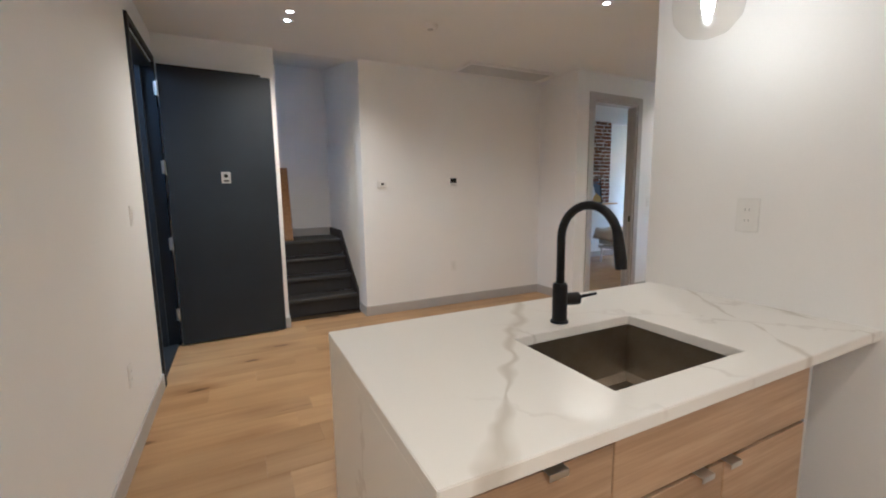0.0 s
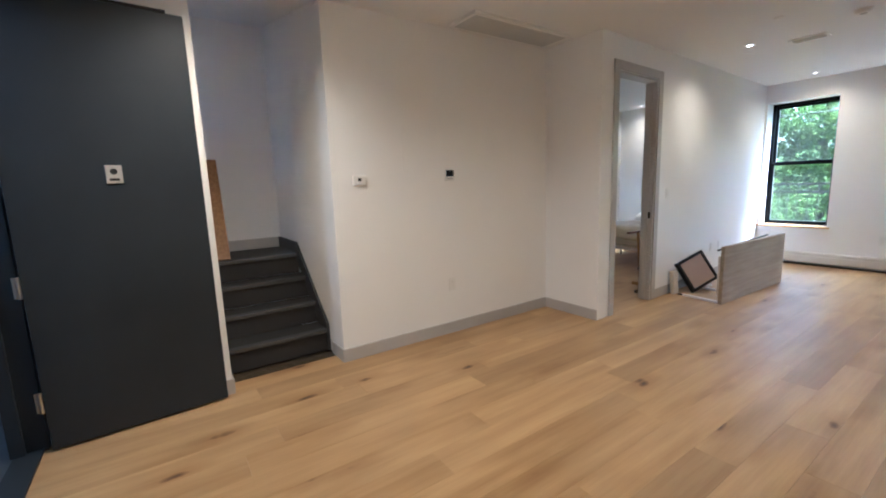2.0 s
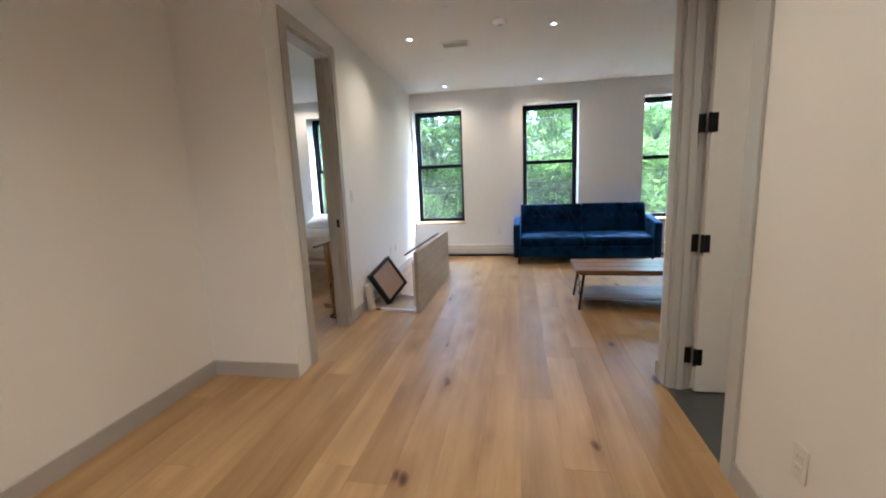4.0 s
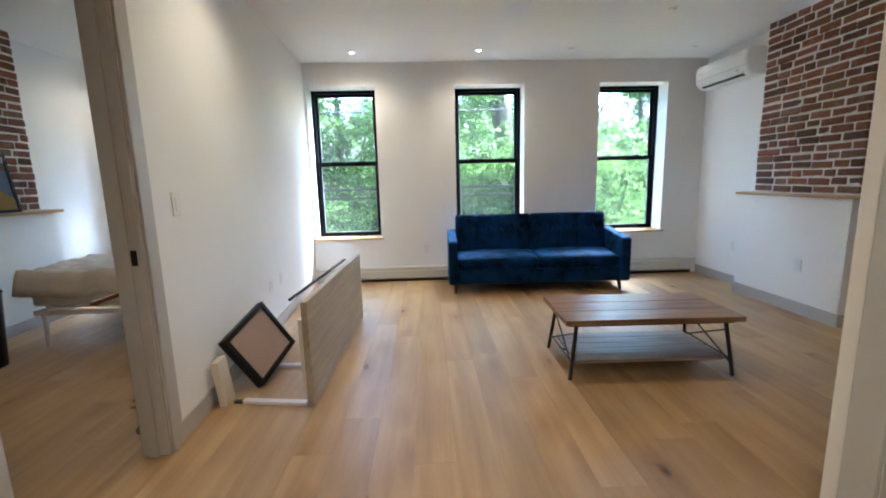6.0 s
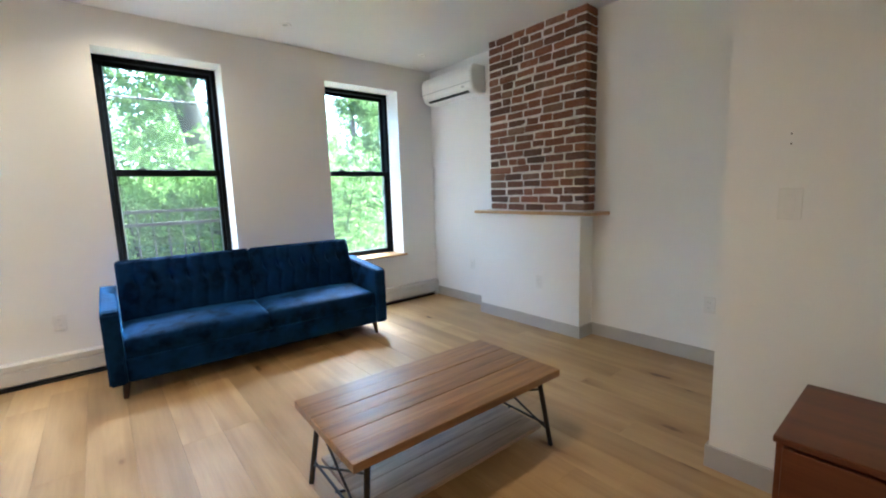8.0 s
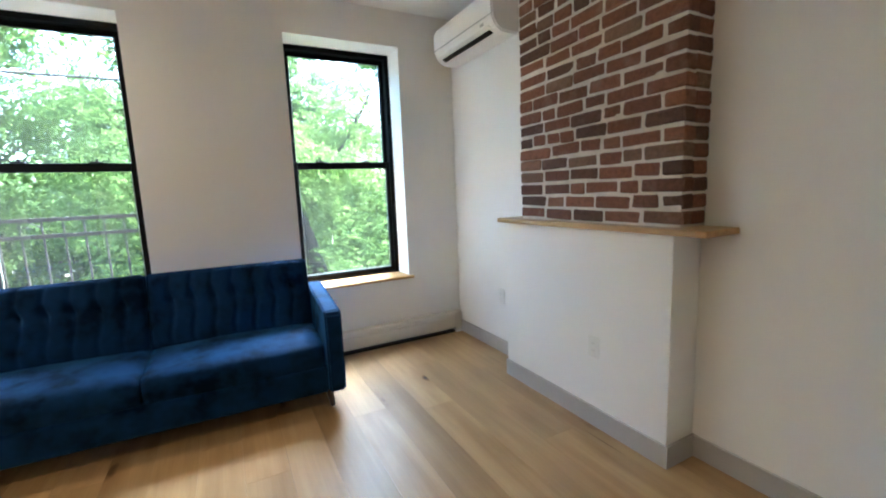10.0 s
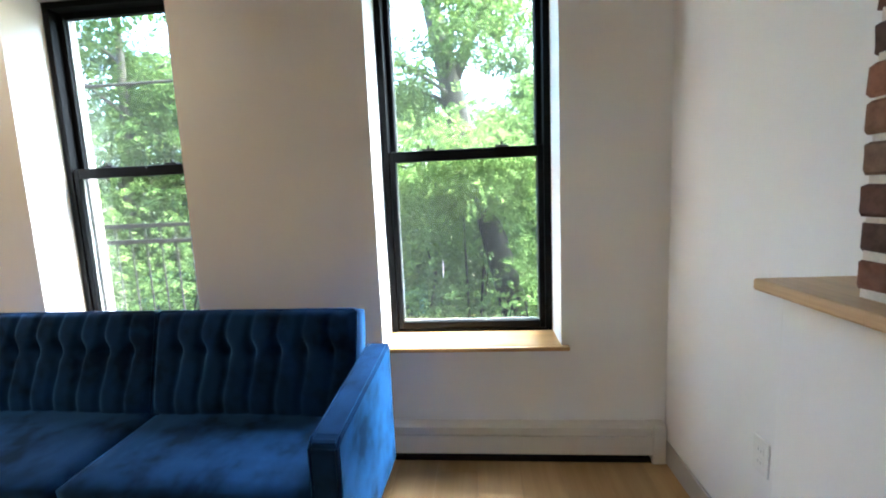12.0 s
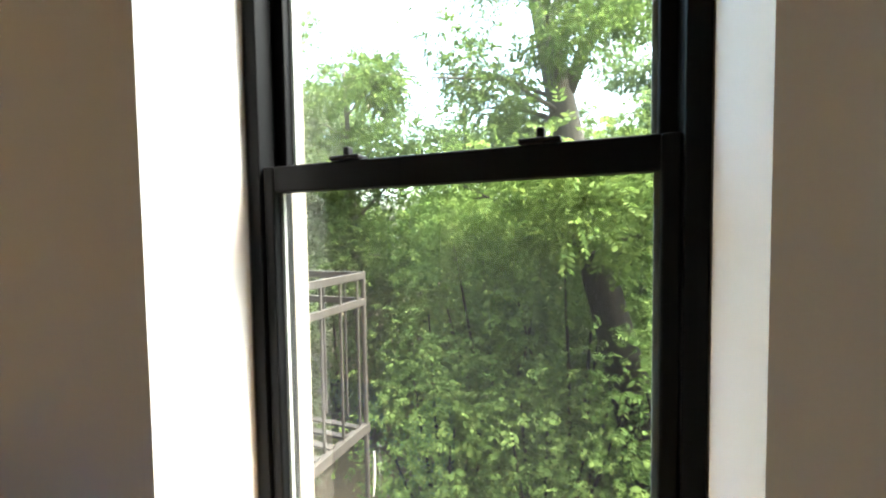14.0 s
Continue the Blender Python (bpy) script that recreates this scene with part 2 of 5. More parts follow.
def quartz_material():
    m, nt, b, nodes, links = clean("veined_white_quartz")
    tc = nodes.new("ShaderNodeTexCoord").outputs["Object"]
    warp = nodes.new("ShaderNodeVectorMath")
    warp.operation = 'MULTIPLY_ADD'
    n = noisenode(nodes, links, tc, 2.3, 5, 0.6)
    links.new(n.outputs["Color"], warp.inputs[0])
    warp.inputs[1].default_value = (0.75, 0.75, 0.75)
    links.new(tc, warp.inputs[2])

    def veins(turn, scale, lo, hi, shift):
        mp = nodes.new("ShaderNodeMapping")
        mp.inputs["Rotation"].default_value = (0, 0, radians(turn))
        mp.inputs["Location"].default_value = (shift, 0, 0)
        links.new(warp.outputs[0], mp.inputs["Vector"])
        w = nodes.new("ShaderNodeTexWave")
        w.inputs["Scale"].default_value = scale
        w.inputs["Distortion"].default_value = 1.2
        w.inputs["Detail"].default_value = 3
        links.new(mp.outputs[0], w.inputs["Vector"])
        return rampnode(nodes, links, w.outputs["Fac"], [(lo, (0, 0, 0)), (hi, (1, 1, 1))])

    sep = nodes.new("ShaderNodeSeparateXYZ")
    links.new(tc, sep.inputs[0])
    wob = noisenode(nodes, links, tc, 3.4, 2.5, 0.5)
    wid = noisenode(nodes, links, tc, 6.0, 2, 0.5)

    def calc(op, x, y):
        n2 = nodes.new("ShaderNodeMath")
        n2.operation = op
        for sock, v in zip(n2.inputs, (x, y)):
            if hasattr(v, "links"):
                links.new(v, sock)
            else:
                sock.default_value = v
        return n2.outputs[0]

    def streak(slope, at, swing, width):
        """One broad vein: a line across the slab, bent by noise, of uneven width."""
        line = calc('SUBTRACT', sep.outputs[0], calc('MULTIPLY', sep.outputs[1], slope))
        line = calc('ADD', line, calc('MULTIPLY', calc('SUBTRACT', wob.outputs[0], 0.5), swing))
        gap = calc('ABSOLUTE', calc('SUBTRACT', line, at), 0.0)
        w = calc('MULTIPLY', calc('MAXIMUM', calc('SUBTRACT', wid.outputs[0], 0.36), 0.0), width)
        return rampnode(nodes, links, calc('DIVIDE', gap, calc('ADD', w, 0.0008)), [(0.15, (0.8, 0.8, 0.8)), (1.0, (0, 0, 0))])

    patch = noisenode(nodes, links, tc, 2.6, 2)
    gate = rampnode(nodes, links, patch.outputs[0], [(0.46, (0, 0, 0)), (0.6, (1, 1, 1))])
    v2 = mixnode(nodes, links, 'MULTIPLY', 1.0, veins(-40, 0.9, 0.985, 1.0, 0.4), gate)
    c = (0.80, 0.78, 0.73, 1)
    for args in ((0.78, 0.20, 0.22, 0.15), (0.63, 1.285, 0.14, 0.10), (0.30, 1.866, 0.20, 0.08)):
        c = mixnode(nodes, links, 'MIX', streak(*args), c, (0.55, 0.51, 0.44, 1))
    c = mixnode(nodes, links, 'MIX', v2, c, (0.68, 0.65, 0.60, 1))
    links.new(c, b.inputs["Base Color"])
    b.inputs["Roughness"].default_value = 0.30
    return m


def leaf_material(name, dark, light, through_light=0.4):
    m, nt, b, nodes, links = clean(name)
    geo = nodes.new("ShaderNodeNewGeometry")
    tc = nodes.new("ShaderNodeTexCoord").outputs["Object"]
    n = noisenode(nodes, links, tc, 0.7, 2)
    c = rampnode(nodes, links, geo.outputs["Random Per Island"], [(0.0, dark), (0.6, tuple((a + d) / 2 for a, d in zip(dark, light))), (1.0, light)])
    c = mixnode(nodes, links, 'MULTIPLY', 0.6, c, rampnode(nodes, links, n.outputs[0], [(0.3, (0.55, 0.7, 0.5)), (0.7, (1.15, 1.1, 0.9))]))
    out = nodes["Material Output"]
    links.new(c, b.inputs["Base Color"])
    b.inputs["Roughness"].default_value = 0.75
    b.inputs["Specular IOR Level"].default_value = 0.08
    tr = nodes.new("ShaderNodeBsdfTranslucent")
    links.new(c, tr.inputs[0])
    ms = nodes.new("ShaderNodeMixShader")
    ms.inputs[0].default_value = through_light
    links.new(b.outputs[0], ms.inputs[1])
    links.new(tr.outputs[0], ms.inputs[2])
    links.new(ms.outputs[0], out.inputs[0])
    return m


def glass_material(name, tint=(1, 1, 1), rough=0.0, haze=0.0):
    """Thin pane: mostly see-through, with a small mirror-like share and a milky share imitating haze."""
    m, nt, b, nodes, links = clean(name)
    out = nodes["Material Output"]
    tr = nodes.new("ShaderNodeBsdfTransparent")
    tr.inputs[0].default_value = (*tint, 1)
    gl = nodes.new("ShaderNodeBsdfGlossy")
    gl.inputs["Roughness"].default_value = rough
    fr = nodes.new("ShaderNodeLayerWeight")
    fr.inputs[0].default_value = 0.5
    ms = nodes.new("ShaderNodeMixShader")
    links.new(rampnode(nodes, links, fr.outputs["Facing"], [(0.0, (0.03, 0.03, 0.03)), (0.6, (0.06, 0.06, 0.06)), (1.0, (0.35, 0.35, 0.35))]), ms.inputs[0])
    through = tr.outputs[0]
    # Translucent share imitates the milky haze outdoors, unevenly spread.
    if haze:
        tl = nodes.new("ShaderNodeBsdfTranslucent")
        tl.inputs[0].default_value = (0.8, 0.82, 0.8, 1)
        md = nodes.new("ShaderNodeMixShader")
        tcv = nodes.new("ShaderNodeTexCoord").outputs["Object"]
        smear = noisenode(nodes, links, stretch(nodes, links, tcv, 1, 3, 1.2), 2.5, 4, 0.6)
        mr = nodes.new("ShaderNodeMapRange")
        mr.inputs[3].default_value, mr.inputs[4].default_value = haze * 0.3, haze * 1.7
        links.new(smear.outputs[0], mr.inputs[0])
        links.new(mr.outputs[0], md.inputs[0])
        links.new(through, md.inputs[1])
        links.new(tl.outputs[0], md.inputs[2])
        through = md.outputs[0]
    links.new(through, ms.inputs[1])
    links.new(gl.outputs[0], ms.inputs[2])
    links.new(ms.outputs[0], out.inputs[0])
    return m


def velvet_material():
    """Short-pile velvet: near black head-on, blue where the pile catches light, brushed in blotches."""
    m, nt, b, nodes, links = clean("blue_velvet")
    tc = nodes.new("ShaderNodeTexCoord").outputs["Object"]
    big = noisenode(nodes, links, tc, 5.0, 3, 0.6)
    pile = noisenode(nodes, links, tc, 320, 3)
    brushed = rampnode(nodes, links, big.outputs[0], [(0.36, (0.32, 0.32, 0.32)), (0.46, (0.78, 0.78, 0.78)), (0.60, (1.15, 1.15, 1.15))])
    c = mixnode(nodes, links, 'MULTIPLY', 1.0, brushed, (0.006, 0.021, 0.070, 1))
    links.new(c, b.inputs["Base Color"])
    b.inputs["Roughness"].default_value = 0.72
    b.inputs["Specular IOR Level"].default_value = 0.18
    b.inputs["Specular Tint"].default_value = (0.12, 0.42, 1.0, 1)
    half = mixnode(nodes, links, 'MULTIPLY', 1.0, brushed, (0.55, 0.55, 0.55, 1))
    links.new(half, b.inputs["Sheen Weight"])
    b.inputs["Sheen Roughness"].default_value = 0.42
    b.inputs["Sheen Tint"].default_value = (0.13, 0.42, 1.0, 1)
    bump(nodes, links, b, pile.outputs[0], 0.25, 0.0015)
    return m


M_VELVET = velvet_material()
M_BRICK = brick_material()
M_QUARTZ = quartz_material()
# Tint dims the view out; the milky share stands in for haze.
M_PANE = glass_material("window_glass", (0.80, 0.84, 0.81), haze=0.005)
M_GLOBE = glass_material("clear_globe_glass", (0.97, 0.96, 0.94))
M_LEAF = leaf_material("locust_leaves", (0.068, 0.112, 0.032), (0.150, 0.200, 0.060), 0.5)
M_LEAF2 = leaf_material("shrub_leaves", (0.072, 0.118, 0.036), (0.165, 0.218, 0.070), 0.5)
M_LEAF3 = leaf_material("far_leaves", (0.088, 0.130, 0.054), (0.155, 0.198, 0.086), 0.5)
M_BARK = mat("pale_grey_bark", (0.075, 0.062, 0.046), 0.9, vary=0.4, fine=12, coarse=2, bumps=0.0)
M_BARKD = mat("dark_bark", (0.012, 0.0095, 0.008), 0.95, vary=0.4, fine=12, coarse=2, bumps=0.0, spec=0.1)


# ---- mesh helpers ----
def part(name, bm, material, parent=None, label="", smooth=False):
    me = bpy.data.meshes.new(name)
    bm.normal_update()
    bm.to_mesh(me)
    bm.free()
    if smooth:
        me.polygons.foreach_set("use_smooth", [True] * len(me.polygons))
    me.materials.append(material)
    ob = new(name, me)
    if parent is not None:
        ob.parent = parent
    if label:
        tagged(ob, label)
    return ob


def thing(name, at, label, category, group="", kind="", turn=0.0):
    ob = new(name)
    ob.empty_display_size = 0.1
    ob.matrix_basis = pose(*at, 0, 0, turn)
    return tagged(ob, label, category, group, kind)


def add_box(bm, lo, hi, m=None, bevel=0.0, seg=2):
    """An axis-aligned block added to bm, with softened edges, then moved by m."""
    lo, hi = Vector(lo), Vector(hi)
    r = bmesh.ops.create_cube(bm, size=1.0)
    vs = r["verts"]
    size = hi - lo
    for v in vs:
        v.co = Vector(((v.co.x + 0.5) * size.x + lo.x, (v.co.y + 0.5) * size.y + lo.y, (v.co.z + 0.5) * size.z + lo.z))
    if bevel > 0:
        es = list({e for v in vs for e in v.link_edges})
        r2 = bmesh.ops.bevel(bm, geom=es, offset=bevel, segments=seg, affect='EDGES', profile=0.5)
        vs = list({v for f in r2["faces"] for v in f.verts} | {v for v in vs if v.is_valid})
    if m is not None:
        bmesh.ops.transform(bm, matrix=m, verts=vs)
    return vs


def box(lo, hi, bevel=0.003, m=None, seg=2):
    bm = bmesh.new()
    add_box(bm, lo, hi, m, bevel, seg)
    return bm


def add_tube(bm, pts, radii, sides=12, caps=True):
    """A round tube along a line of points."""
    pts = [Vector(p) for p in pts]
    if not hasattr(radii, "__len__"):
        radii = [radii] * len(pts)
    rings = []
    side = None
    for i, p in enumerate(pts):
        d = (pts[min(i + 1, len(pts) - 1)] - pts[max(i - 1, 0)]).normalized()
        if side is None:
            side = d.orthogonal().normalized()
        else:
            side = (side - d * side.dot(d)).normalized()
        up = d.cross(side)
        rings.append([bm.verts.new(p + (side * math.cos(a) + up * math.sin(a)) * radii[i]) for a in [2 * math.pi * k / sides for k in range(sides)]])
    for a, b in zip(rings, rings[1:]):
        for k in range(sides):
            bm.faces.new((a[k], a[(k + 1) % sides], b[(k + 1) % sides], b[k]))
    if caps:
        bm.faces.new(rings[0][::-1])
        bm.faces.new(rings[-1])


def tube(pts, radii, sides=12, caps=True):
    bm = bmesh.new()
    add_tube(bm, pts, radii, sides, caps)
    return bm


def lathe(profile, sides=32, at=(0, 0, 0)):
    """A turned body from (radius, height) pairs."""
    bm = bmesh.new()
    rings = []
    for r, z in profile:
        if r < 1e-6:
            rings.append([bm.verts.new((at[0], at[1], at[2] + z))])
        else:
            rings.append([bm.verts.new((at[0] + r * math.cos(a), at[1] + r * math.sin(a), at[2] + z)) for a in [2 * math.pi * k / sides for k in range(sides)]])
    for a, b in zip(rings, rings[1:]):
        for k in range(sides):
            q = [a[k % len(a)], a[(k + 1) % len(a)], b[(k + 1) % len(b)], b[k % len(b)]]
            q = [v for i, v in enumerate(q) if v not in q[:i]]
            if len(q) > 2:
                bm.faces.new(q)
    return bm


def wall_mesh(p0, p1, z0, z1, thick, holes=()):
    """An upright slab whose seen face runs from p0 to p1; it is thick to the left of that line. holes: (u0, u1, z0, z1)."""
    p0, p1 = Vector((*p0, 0)), Vector((*p1, 0))
    length = (p1 - p0).length
    d = (p1 - p0) / length
    n = Vector((-d.y, d.x, 0))
    us = sorted({0.0, length, *[h[0] for h in holes], *[h[1] for h in holes]})
    zs = sorted({z0, z1, *[h[2] for h in holes], *[h[3] for h in holes]})

    def solid(i, j):
        if not (0 <= i < len(us) - 1 and 0 <= j < len(zs) - 1):
            return False
        u, z = (us[i] + us[i + 1]) / 2, (zs[j] + zs[j + 1]) / 2
        return not any(h[0] < u < h[1] and h[2] < z < h[3] for h in holes)

    bm = bmesh.new()
    cache = {}

    def vert(i, j, k):
        if (i, j, k) not in cache:
            q = p0 + d * us[i] + n * (thick * k)
            cache[i, j, k] = bm.verts.new((q.x, q.y, zs[j]))
        return cache[i, j, k]

    for i in range(len(us) - 1):
        for j in range(len(zs) - 1):
            if not solid(i, j):
                continue
            bm.faces.new([vert(i, j, 0), vert(i + 1, j, 0), vert(i + 1, j + 1, 0), vert(i, j + 1, 0)])
            bm.faces.new([vert(i, j + 1, 1), vert(i + 1, j + 1, 1), vert(i + 1, j, 1), vert(i, j, 1)])
            if not solid(i - 1, j):
                bm.faces.new([vert(i, j, 1), vert(i, j, 0), vert(i, j + 1, 0), vert(i, j + 1, 1)])
            if not solid(i + 1, j):
                bm.faces.new([vert(i + 1, j, 0), vert(i + 1, j, 1), vert(i + 1, j + 1, 1), vert(i + 1, j + 1, 0)])
            if not solid(i, j - 1):
                bm.faces.new([vert(i, j, 1), vert(i + 1, j, 1), vert(i + 1, j, 0), vert(i, j, 0)])
            if not solid(i, j + 1):
                bm.faces.new([vert(i, j + 1, 0), vert(i + 1, j + 1, 0), vert(i + 1, j + 1, 1), vert(i, j + 1, 1)])
    bmesh.ops.recalc_face_normals(bm, faces=bm.faces)
    return bm


def wall(name, p0, p1, z0, z1, thick, holes=(), material=None, label="white painted plaster wall"):
    return tagged(part(name, wall_mesh(p0, p1, z0, z1, thick, holes), material or M_WALL), label, "wall", kind="structure")


def skirting(p0, p1, label="grey painted baseboard along the wall", high=0.105, deep=0.013, material=None):
    """A board on the floor in front of the line p0 to p1, to its right."""
    bm = wall_mesh(p1, p0, 0.0, high, deep)
    es = [e for e in bm.edges if all(abs(v.co.z - high) < 1e-5 for v in e.verts)]
    bmesh.ops.bevel(bm, geom=es, offset=0.003, segments=1, affect='EDGES')
    return tagged(part("baseboard", bm, material or M_TRIM), label, "baseboard", kind="structure")


# ---- structure ----
H = 2.70
XW = 8.43
WINDOWS = [(3.385, 4.215), (1.545, 2.41), (-0.268, 0.603), (5.28, 6.11)]
WZ0, WZ1 = 0.556, 2.43
holes = [(6.9 - b, 6.9 - a, WZ0, WZ1) for a, b in WINDOWS]
wall("wall_window", (XW, 6.9), (XW, -0.98), 0, H, 0.225, holes, label="white plaster wall with four deep window openings")
tagged(part("facade", wall_mesh((XW + 0.227, 8.5), (XW + 0.227, -3.5), -3.6, 7.0, 0.19, [(8.5 - b, 8.5 - a, WZ0 - 0.02, WZ1) for a, b in WINDOWS]), M_FACADE),
       "weathered stone outer face of the building", "facade", kind="structure")
wall("wall_south", (XW, -0.755), (4.815, -0.755), 0, H, 0.12)
wall("wall_alcove_end", (4.935, -0.755), (4.935, 0.355), 0, H, 0.12)
wall("wall_alcove", (4.935, 0.475), (4.06, 0.475), 0, H, 0.12, label="white plaster wall ending in an open corner")
wall("wall_bath_side", (4.06, 0.475), (4.06, 1.48), 0, H, 0.03)
BATH = (3.30, 4.04, 2.42)
wall("wall_bath", (4.195, 1.60), (2.08, 1.60), 0, H, 0.12, [(4.195 - BATH[1], 4.195 - BATH[0], 0, BATH[2])], label="white plaster wall with a bathroom doorway")
wall("wall_kitchen_side", (2.08, 1.48), (2.08, -1.8), 0, H, 0.12)
wall("wall_kitchen_back", (2.20, -1.8), (-0.305, -1.8), 0, H, 0.12)
wall("wall_bath_back", (4.06, -0.30), (2.20, -0.30), 0, H, 0.12)
wall("wall_bath_far", (4.03, 0.43), (4.03, -0.42), 0, H, 0.03)
wall("wall_entry", (-0.185, -1.8), (-0.185, 4.66), 0, H, 0.12, [(5.485, 6.425, 0, 2.44)], label="white plaster wall with the entry doorway")
wall("wall_stub", (-0.305, 4.66), (0.77, 4.66), 0, H, 0.12)
wall("wall_north", (1.58, 4.66), (3.93, 4.66), 0, H, 0.12, label="long white plaster wall beside the stairs")
wall("wall_return", (3.93, 4.78), (3.93, 4.0055), 0, H, 0.12)
BW0, BW1 = Vector((3.93, 4.005)), Vector((8.43, 4.245))
BWD = (BW1 - BW0).normalized()
wall("wall_bedroom", BW0 + BWD * 0.1205, BW1, 0, H, 0.12, [(0.1545, 0.9345, 0, 2.39)], label="white plaster wall with the bedroom doorway")
wall("wall_bedroom_north", (3.95, 6.68), (XW, 6.68), 0, H, 0.12)
wall("wall_bedroom_west", (4.075, 4.78), (4.075, 6.68), 0, H, 0.12)
# stairwell
wall("wall_stair_right", (1.58, 6.42), (1.58, 4.78), 0, 3.2, 0.12)
wall("wall_stair_left", (0.77, 4.78), (0.77, 5.66), 0, 3.2, 0.12)
wall("wall_stair_back", (-0.62, 6.42), (1.70, 6.42), 0, 3.2, 0.12)
wall("wall_stair_front", (0.65, 5.66), (-0.50, 5.66), 0, 3.2, 0.12)
wall("wall_stair_end", (-0.50, 5.54), (-0.50, 6.42), 0, 3.2, 0.12)
# corridor outside the entry door
wall("wall_corridor_far", (-1.6, 2.6), (-1.6, 5.4), 0, H, 0.12, material=M_CORR, label="blue grey corridor wall")
wall("wall_corridor_north", (-1.72, 5.4), (-0.30, 5.4), 0, H, 0.12, material=M_CORR, label="blue grey corridor wall")
wall("wall_corridor_south", (-0.30, 2.6), (-1.72, 2.6), 0, H, 0.12, material=M_CORR, label="blue grey corridor wall")


def slab(name, boxes, material, label, category):
    bm = bmesh.new()
    for lo, hi in boxes:
        add_box(bm, lo, hi)
    return tagged(part(name, bm, material), label, category, kind="structure")


slab("ceiling", [((-1.75, -1.95, H), (8.66, 4.72, H + 0.12)), ((-1.75, 4.72, H), (0.74, 5.55, H + 0.12)), ((1.64, 4.72, H), (8.66, 6.85, H + 0.12))], M_CEIL, "flat white painted ceiling", "ceiling")
bm = bmesh.new()
q = [bm.verts.new(c) for c in ((0.68, 4.66, 2.702), (1.70, 4.66, 2.702), (1.70, 6.5, 3.06), (0.68, 6.5, 3.06), (0.68, 4.66, 3.3), (1.70, 4.66, 3.3), (1.70, 6.5, 3.3), (0.68, 6.5, 3.3))]
for ids in ((0, 1, 2, 3), (7, 6, 5, 4), (0, 4, 5, 1), (1, 5, 6, 2), (2, 6, 7, 3), (3, 7, 4, 0)):
    bm.faces.new([q[i] for i in ids])
bmesh.ops.recalc_face_normals(bm, faces=bm.faces)
tagged(part("ceiling_stair", bm, M_CEIL), "sloping white ceiling over the stairs", "ceiling", kind="structure")
# Opening is added out of view so daylight reaches the stairwell.
slab("ceiling_landing", [((-0.62, 5.54, 3.2), (-0.08, 6.54, 3.32)), ((0.10, 5.54, 3.2), (0.68, 6.54, 3.32)), ((-0.08, 5.54, 3.2), (0.10, 5.95, 3.32)), ((-0.08, 6.12, 3.2), (0.10, 6.54, 3.32))], M_CEIL, "white landing ceiling with an unseen opening added to let daylight in", "ceiling")
floor = slab("floor", [((-0.3, -1.9, -0.16), (8.66, 6.8, -0.017))], M_SOIL, "pale oak plank floor with knots", "floor")
slab("floor_corridor", [((-1.72, 2.5, -0.16), (-0.302, 5.5, -0.006))], M_TILE, "dark tiled corridor floor", "floor")
slab("floor_bath", [((2.201, -0.3, -0.016), (4.03, 1.475, 0.004)), ((3.31, 1.475, -0.016), (4.03, 1.60, 0.004))], M_TILE, "dark slate tile bathroom floor", "floor")
slab("threshold", [((-0.31, 3.695, -0.01), (-0.188, 4.615, 0.012))], M_BLUE, "dark metal door threshold", "threshold")

# baseboards
skirting((XW, -0.755), (7.43, -0.755))
skirting((6.255, -0.755), (4.935, -0.755))
skirting((4.935, -0.755), (4.935, 0.488))
skirting((4.935, 0.475), (4.06, 0.475))
skirting((4.06, 0.488), (4.06, 1.48))
skirting((4.195, 1.48), (4.195, 1.613))
skirting((4.195, 1.60), (4.136, 1.60))
skirting((3.205, 1.60), (2.08, 1.60))
skirting((-0.185, -1.8), (-0.185, 3.66))
skirting((0.68, 4.66), (0.77, 4.66))
skirting((0.77, 4.647), (0.77, 4.90))
skirting((1.58, 4.90), (1.58, 4.647))
skirting((1.58, 4.66), (3.93, 4.66))
skirting((3.93, 4.647), (3.93, 4.005))
p = BW0 + BWD * 1.142
skirting(p, BW1)
skirting((4.075, 4.78), (4.075, 6.68))
skirting((4.075, 6.68), (6.05, 6.68))
skirting((7.45, 6.68), (XW, 6.68))


# ---- doors and trim ----
def casing(name, m, u0, u1, top, wide, thick, depth, material, label):
    """A door lining with flat casings on both faces, in wall space: x along the wall, y into it, z up."""
    t = thing(name, (0, 0, 0), label, "door frame", kind="structure")
    t.matrix_basis = m
    for s, n in ((u0, -1), (u1, 1)):
        lo, hi = (s - wide, s) if n < 0 else (s, s + wide)
        part("casing", box((lo, -thick, 0), (hi, -0.001, top + wide), 0.003), material, t)
        part("casing", box((lo, depth + 0.001, 0), (hi, depth + thick, top + wide), 0.003), material, t)
        ja = (s, s + 0.022) if n < 0 else (s - 0.022, s)
        part("jamb", box((ja[0], 0.0, 0), (ja[1], depth, top - 0.001), 0.002), material, t)
        st = (s + 0.022, s + 0.034) if n < 0 else (s - 0.034, s - 0.022)
        part("door_stop", box((st[0], 0.045, 0), (st[1], 0.085, top - 0.022), 0.002), material, t)
    part("head_casing", box((u0 + 0.0005, -thick, top), (u1 - 0.0005, -0.001, top + wide), 0.003), material, t)
    part("head_casing", box((u0 + 0.0005, depth + 0.001, top), (u1 - 0.0005, depth + thick, top + wide), 0.003), material, t)
    part("head_jamb", box((u0 + 0.023, 0, top - 0.022), (u1 - 0.023, depth, top - 0.0005), 0.002), material, t)
    return t


